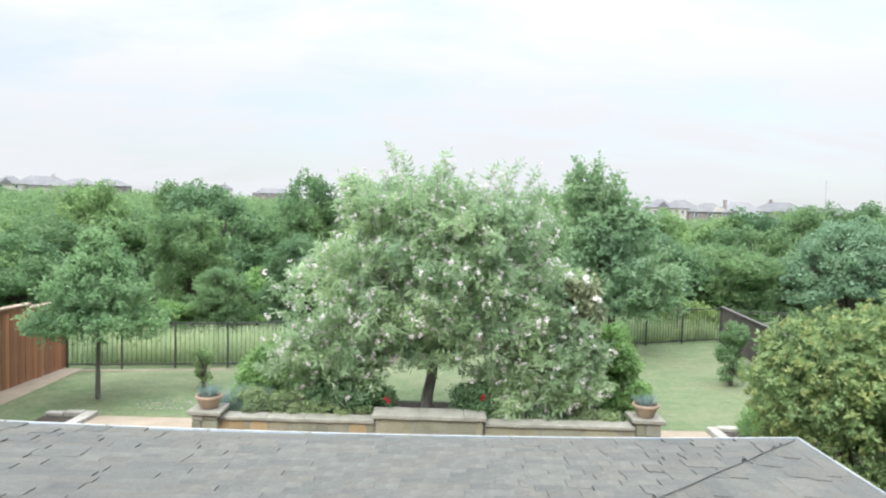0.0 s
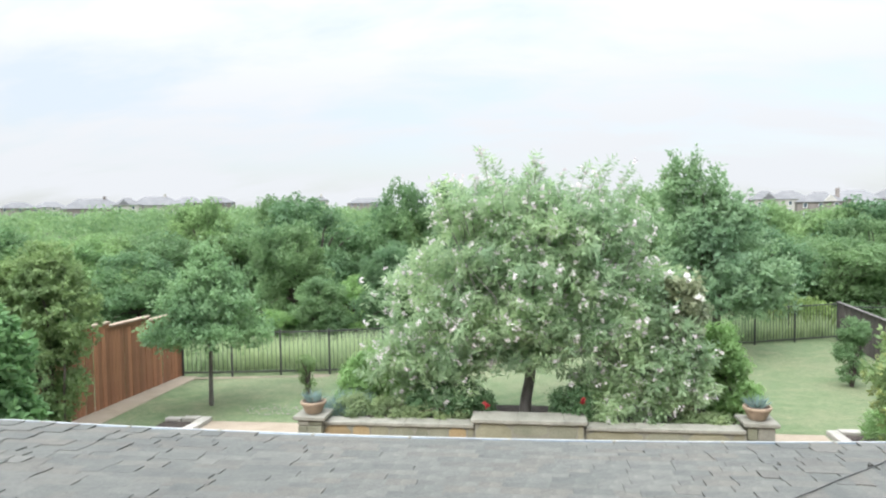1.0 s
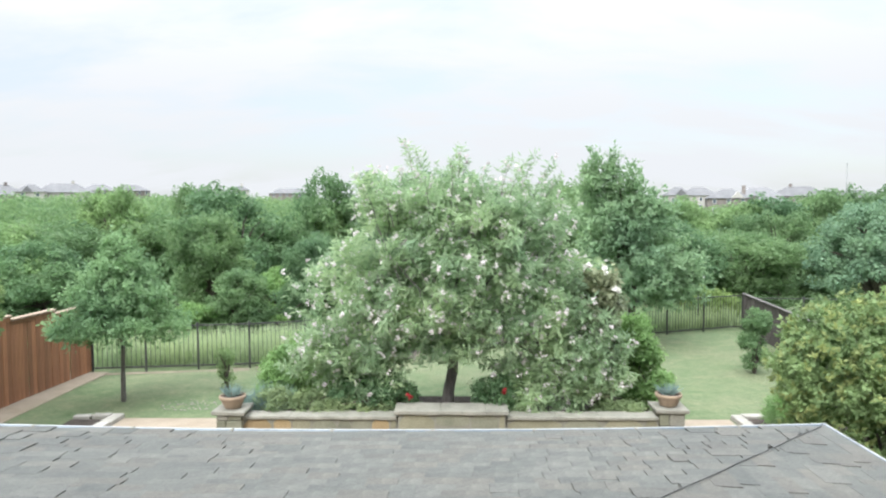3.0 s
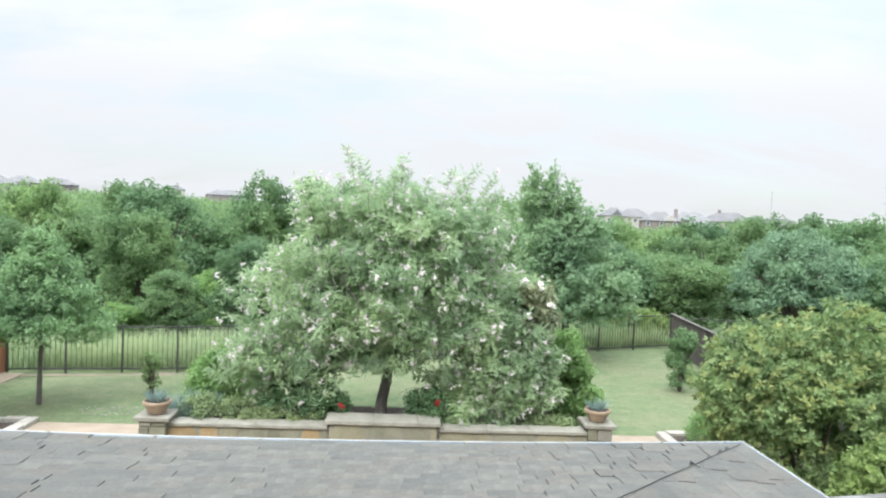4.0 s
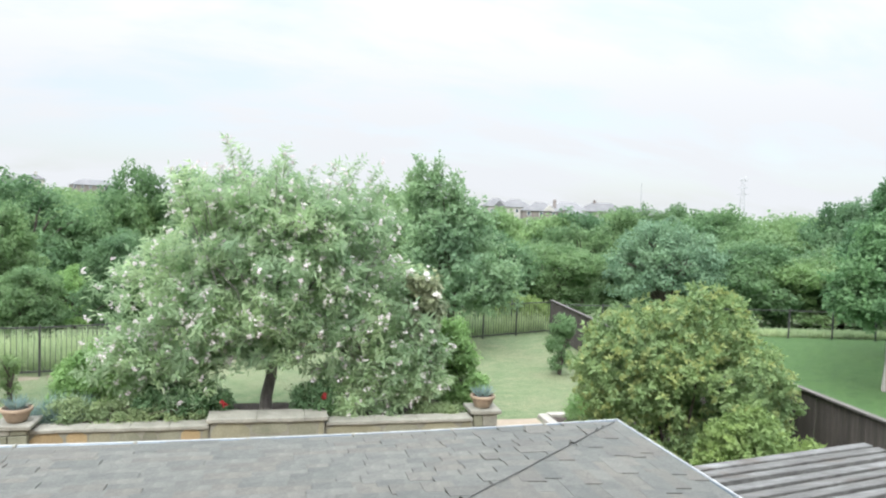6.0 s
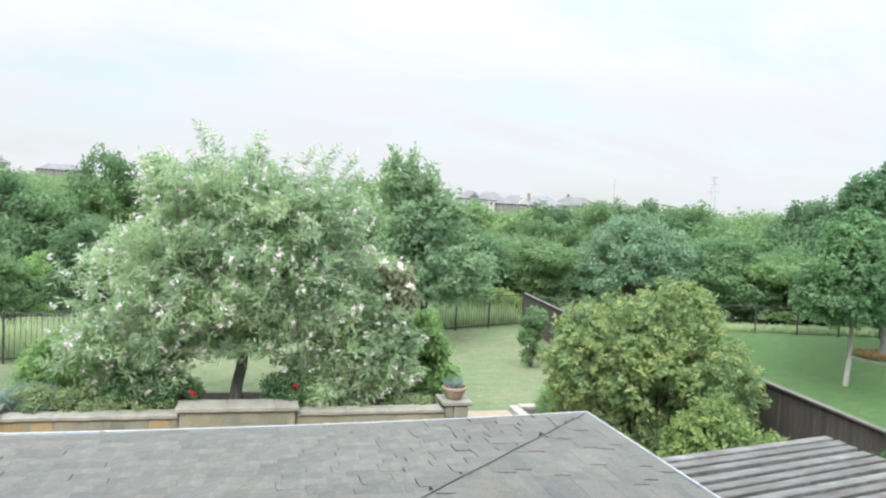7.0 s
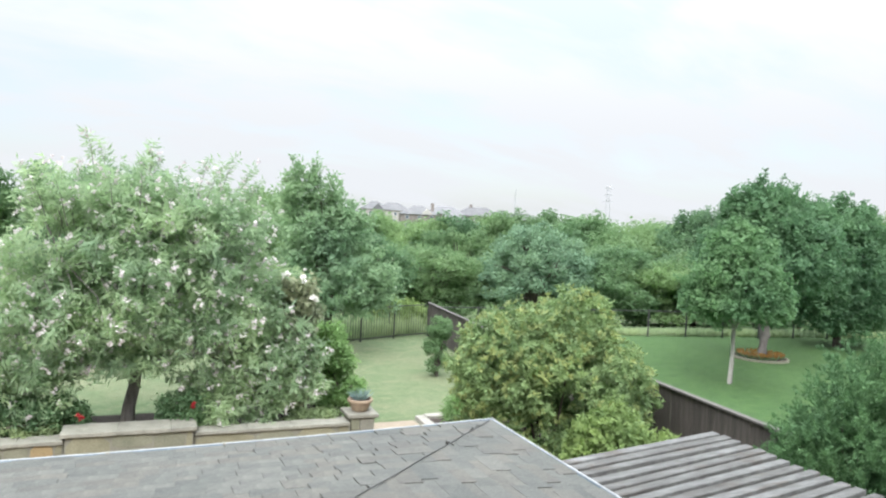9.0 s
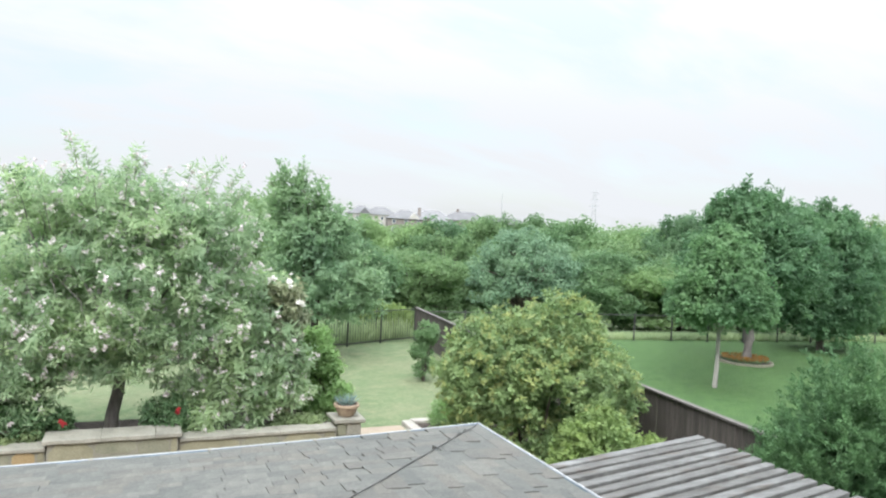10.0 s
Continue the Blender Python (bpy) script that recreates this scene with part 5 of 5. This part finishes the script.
M_ROOFTILE = plain("grey_brown_roof", (0.115, 0.12, 0.126), (0.17, 0.172, 0.178), 0.4, 6, 0.9, piece=0.15)
M_FARBRICK = plain("pinkish_brick", (0.165, 0.145, 0.135), (0.235, 0.21, 0.2), 0.5, 6, 0.9, piece=0.2)
M_PALEWALL = plain("pale_render", (0.33, 0.32, 0.3), (0.44, 0.425, 0.4), 0.5, 6, 0.9, piece=0.1)
M_PANE = plain("dark_window", (0.05, 0.07, 0.09), (0.1, 0.13, 0.16), 1, 8, 0.15, relief=0.0)
M_STEEL = plain("galvanised_steel", (0.3, 0.32, 0.34), (0.4, 0.42, 0.44), 0.2, 2, 0.5, metal=0.3, relief=0.0)


def far_house(az, dist, w, d, wall_h, roof_h, mat, label, turn=0.0, top=None, chimney=None, gable=None):
    x, y = polar(az, dist)
    z = land(x, y)
    if top is not None:
        z = max(z - 1.0, 4.4 + top * dist - wall_h - roof_h)
    ob = thing("far_house", label, "house", (x, y, z), "houses on the hill")
    ob.rotation_euler = (0, 0, radians(turn - az))
    part("wall", box(-w / 2, w / 2, -d / 2, d / 2, -5.0, wall_h), mat, ob)
    bm = bmesh.new()
    e = 0.5
    low = [bm.verts.new((sx * (w / 2 + e), sy * (d / 2 + e), wall_h)) for sx, sy in ((-1, -1), (1, -1), (1, 1), (-1, 1))]
    run = max(w / 2 - d / 2, w * 0.12)
    hi = [bm.verts.new((-run, 0, wall_h + roof_h)), bm.verts.new((run, 0, wall_h + roof_h))]
    for f in ((low[0], low[1], hi[1], hi[0]), (low[1], low[2], hi[1]), (low[2], low[3], hi[0], hi[1]), (low[3], low[0], hi[0]), tuple(low[::-1])):
        bm.faces.new(f)
    roof = part("roof", bm, M_ROOFTILE, ob)
    if gable is not None:
        bm = bmesh.new()
        g = [(gable - 2.2, -d / 2 - 0.2, wall_h), (gable + 2.2, -d / 2 - 0.2, wall_h), (gable, -d / 2 - 0.2, wall_h + 2.2), (gable - 2.2, 0, wall_h), (gable + 2.2, 0, wall_h), (gable, 0, wall_h + 2.2)]
        v = [bm.verts.new(q) for q in g]
        for f in ((0, 1, 2), (5, 4, 3), (0, 2, 5, 3), (1, 4, 5, 2), (0, 3, 4, 1)):
            bm.faces.new([v[k] for k in f])
        part("gable", bm, M_PALEWALL if mat is not M_PALEWALL else M_ROOFTILE, roof)
    if chimney is not None:
        part("chimney", box(chimney - 0.55, chimney + 0.55, -0.5, 0.5, wall_h, wall_h + roof_h + 1.1), mat, roof)
    count = max(2, int(w / 3.4))
    for k in range(count):
        for floor_z in (1.0, 3.9):
            if floor_z + 1.4 > wall_h:
                continue
            cx = -w / 2 + (k + 0.5) * w / count
            win = part("window", box(cx - 0.62, cx + 0.62, -d / 2 - 0.06, -d / 2 + 0.02, floor_z - 0.08, floor_z + 1.42, 0.02), M_WHITE, ob)
            part("pane", box(cx - 0.5, cx + 0.5, -d / 2 - 0.08, -d / 2 + 0.01, floor_z, floor_z + 1.3), M_PANE, win)


PALE, BRICKY = "pale two-storey house with a grey-brown roof on the hill", "brick two-storey house with a grey-brown roof on the hill"
far_house(17.2, 262, 9, 9, 6.2, 3.0, M_PALEWALL, PALE, 10, 0.0245, gable=0.5)
far_house(18.7, 300, 15, 11, 6.0, 3.4, M_PALEWALL, PALE, -8, 0.018)
far_house(20.75, 255, 13, 11, 5.6, 3.2, M_FARBRICK, BRICKY, 6, 0.0212, chimney=5.2, gable=2.8)
far_house(22.9, 300, 17, 11, 6.0, 3.4, M_FARBRICK, BRICKY, 0, 0.0165)
far_house(23.6, 262, 12, 9, 4.4, 2.2, M_FARBRICK, BRICKY, 12, 0.008)
far_house(25.6, 305, 20, 12, 6.0, 3.8, M_FARBRICK, BRICKY, -6, 0.0175, chimney=-3.0)
far_house(27.6, 320, 16, 11, 5.6, 3.2, M_FARBRICK, BRICKY, 4, 0.011)
far_house(29.2, 330, 16, 11, 5.6, 3.2, M_FARBRICK, BRICKY, -10, 0.012)
far_house(33.2, 420, 18, 11, 5.6, 3.0, M_FARBRICK, BRICKY, -10, 0.008)
far_house(-38.6, 420, 17, 11, 5.4, 3.2, M_FARBRICK, BRICKY, 10, 0.0225)
far_house(-36.6, 440, 16, 11, 5.4, 3.2, M_PALEWALL, PALE, -6, 0.0245)
far_house(-33.9, 330, 24, 13, 4.4, 4.2, M_FARBRICK, BRICKY, 4, 0.0277, chimney=4.5)
far_house(-31.6, 315, 10, 9, 5.6, 3.0, M_PALEWALL, PALE, -5, 0.029, gable=-1.0)
far_house(-29.6, 325, 21, 12, 5.0, 3.8, M_PALEWALL, PALE, 5, 0.0305, chimney=3.5)
far_house(-27.3, 380, 16, 11, 5.6, 3.2, M_FARBRICK, BRICKY, 0, 0.03)
far_house(-25.2, 400, 17, 11, 5.6, 3.2, M_FARBRICK, BRICKY, 8, 0.0295)
far_house(-19.5, 400, 22, 11, 5.6, 3.4, M_FARBRICK, BRICKY, 0, 0.025)
far_house(-17.3, 330, 7, 8, 6.0, 2.0, M_PALEWALL, PALE, 0, 0.029, chimney=0.5)
far_house(-13.6, 420, 22, 11, 5.6, 3.2, M_FARBRICK, BRICKY, 6, 0.026)


def radio_mast():
    x, y = polar(28.6, 600)
    z0 = land(x, y)
    ob = thing("radio_mast", "slender grey lattice radio mast", "mast", (x, y, z0))
    top = 4.4 + 0.052 * 600 - z0
    for k in range(3):
        a = k * math.tau / 3
        bm = bmesh.new()
        add_tube(bm, [Vector((0.35 * math.cos(a), 0.35 * math.sin(a), 0)), Vector((0.2 * math.cos(a), 0.2 * math.sin(a), top))], [0.09, 0.07], 5)
        part("leg", bm, M_STEEL, ob)
    bm = bmesh.new()
    for k in range(24):
        z = top * k / 24
        p, q = (0.35 if k % 2 else -0.35), (-0.3 if k % 2 else 0.3)
        add_tube(bm, [Vector((p, 0, z)), Vector((q, 0, z + top / 24))], [0.05, 0.05], 4)
    part("bracing", bm, M_STEEL, ob)


def pylon():
    x, y = polar(35.95, 700)
    z0 = land(x, y)
    ob = thing("pylon", "grey lattice electricity pylon beyond the woods", "pylon", (x, y, z0))
    ob.rotation_euler = (0, 0, radians(-36))
    top = 4.4 + 0.064 * 700 - z0
    for sx in (-1, 1):
        for sy in (-1, 1):
            bm = bmesh.new()
            add_tube(bm, [Vector((sx * 3.4, sy * 3.4, 0)), Vector((sx * 1.5, sy * 1.5, top * 0.62)), Vector((sx * 1.1, sy * 1.1, top * 0.95)), Vector((sx * 1.6, 0, top))], [0.2, 0.17, 0.14, 0.08], 5)
            part("leg", bm, M_STEEL, ob)
    for k, (zf, half) in enumerate(((0.66, 5.4), (0.79, 4.6), (0.92, 4.0))):
        bm = bmesh.new()
        add_tube(bm, [Vector((-half, 0, top * zf)), Vector((0, 0, top * zf + 0.9)), Vector((half, 0, top * zf))], [0.12, 0.18, 0.12], 5)
        add_tube(bm, [Vector((-half, 0, top * zf)), Vector((half, 0, top * zf))], [0.12, 0.12], 5)
        part("cross_arm", bm, M_STEEL, ob)
    bm = bmesh.new()
    for k in range(12):
        z, z2 = top * 0.92 * k / 12, top * 0.92 * (k + 1) / 12
        r, r2 = 3.4 - 2.3 * k / 12, 3.4 - 2.3 * (k + 1) / 12
        for s in (-1, 1):
            add_tube(bm, [Vector((s * r, -r, z)), Vector((-s * r2, -r2, z2))], [0.09, 0.09], 4)
    part("bracing", bm, M_STEEL, ob)


radio_mast()
pylon()

ob = thing("bird_feeder", "small white bird feeder on a thin post", "bird feeder", (8.5, 24.9, 0))
part("pole", box(-0.02, 0.02, -0.02, 0.02, -0.3, 1.74, 0.004), M_IRON, ob)
part("tray", box(-0.12, 0.12, -0.1, 0.1, 1.74, 1.78, 0.01), M_IRON, ob)
bm = bmesh.new()
v = [bm.verts.new(q) for q in ((-0.19, -0.15, 1.86), (0.19, -0.15, 1.86), (0.19, 0.15, 1.86), (-0.19, 0.15, 1.86), (-0.12, 0, 1.93), (0.12, 0, 1.93))]
for f in ((0, 1, 5, 4), (2, 3, 4, 5), (1, 2, 5), (3, 0, 4), (3, 2, 1, 0)):
    bm.faces.new([v[k] for k in f])
part("lid", bm, M_WHITE, ob)
part("holder", box(-0.03, 0.03, -0.03, 0.03, 1.8, 1.86), M_WHITE, ob)

# ---------------------------------------------------------------- roof shingles
ROW = 0.143


def lay_shingles():
    rng = np.random.default_rng(120)
    tilt = math.atan(PITCH) - 0.035
    widths = [0.17, 0.22, 0.27, 0.33, 0.4]
    shared = []
    for w in widths:
        data = bpy.data.meshes.new("shingle")
        bm = box(-w / 2 + 0.0006, w / 2 - 0.0006, -ROW - 0.05, 0.0, 0.0, 0.007)
        bm.to_mesh(data)
        bm.free()
        data.materials.append(M_SHINGLE)
        shared.append(data)
    verts, faces, picked = [], [], 0

    def joined(m, f0, f1, b0, b1, thick=0.007):
        """A tab from f0 to f1 along its butt and from b0 to b1 along its hidden edge."""
        k, d = len(verts), -ROW - 0.04
        for x, y, z in ((b0, d, 0), (b1, d, 0), (f1, 0, 0), (f0, 0, 0), (b0, d, thick), (b1, d, thick), (f1, 0, thick), (f0, 0, thick)):
            verts.append(m @ Vector((x, y, z)))
        for f in ((4, 5, 6, 7), (3, 2, 6, 7)[::-1], (0, 3, 7, 4), (2, 1, 5, 6), (1, 0, 4, 5)):
            faces.append([k + j for j in f])

    cut = ROW + 0.04
    for r in range(46):
        y = EAVE_Y - ROW * r
        if y < 0.0:
            break
        x = -12.0 + 0.3 * rng.random()
        end = EAVE_X - (EAVE_Y - y)
        while x < end - 0.02:
            j = int(rng.integers(5))
            w = min(widths[j], end - x)
            proud = 0.007 if rng.random() < 0.42 else 0.0
            c = x + w / 2
            clear = end - cut - (x + w)
            m = Matrix.Translation((c, y, roof_z(c, y) - 0.004 + proud)) @ Matrix.Rotation(-tilt + 0.008 * rng.normal(), 4, "X") @ Matrix.Rotation(0.002 * rng.normal(), 4, "Z")
            if w == widths[j] and picked < 290 and 4.2 < y < 6.1 and -1.9 < c < 1.7 and clear > 0:
                s = new("shingle", shared[j])
                s.parent, s.matrix_local = ROOF, m
                picked += 1
            else:
                joined(m, -w / 2 + 0.0006, w / 2 - 0.0006, -w / 2 + 0.0006, max(-w / 2 + 0.003, w / 2 - 0.0006 + min(0.0, clear)))
            x += w
    for r in range(1, 46):
        x = EAVE_X - ROW * (r - 1)
        start = y = EAVE_Y - (EAVE_X - x)
        if x < -1.2:
            break
        while y > -0.3:
            w = widths[int(rng.integers(5))]
            proud = 0.007 if rng.random() < 0.42 else 0.0
            c = y - w / 2
            over = max(0.0, y - (start - cut))
            turn = Matrix.Rotation(-math.pi / 2, 4, "Z") @ Matrix.Rotation(-tilt, 4, "X")
            m = Matrix.Translation((x, c, EAVE_Z + PITCH * (EAVE_X - x) - 0.004 + proud)) @ turn
            joined(m, -w / 2 + 0.0006, w / 2 - 0.0006, min(w / 2 - 0.003, -w / 2 + 0.0006 + over), w / 2 - 0.0006)
            y -= w
    data = bpy.data.meshes.new("shingle_field")
    data.from_pydata(verts, [], faces)
    data.update()
    ob = mesh_object("shingle_field", data, M_SHINGLE, ROOF, "overlapping grey asphalt shingle courses")
    tagged(ob, kind="stuff")


lay_shingles()
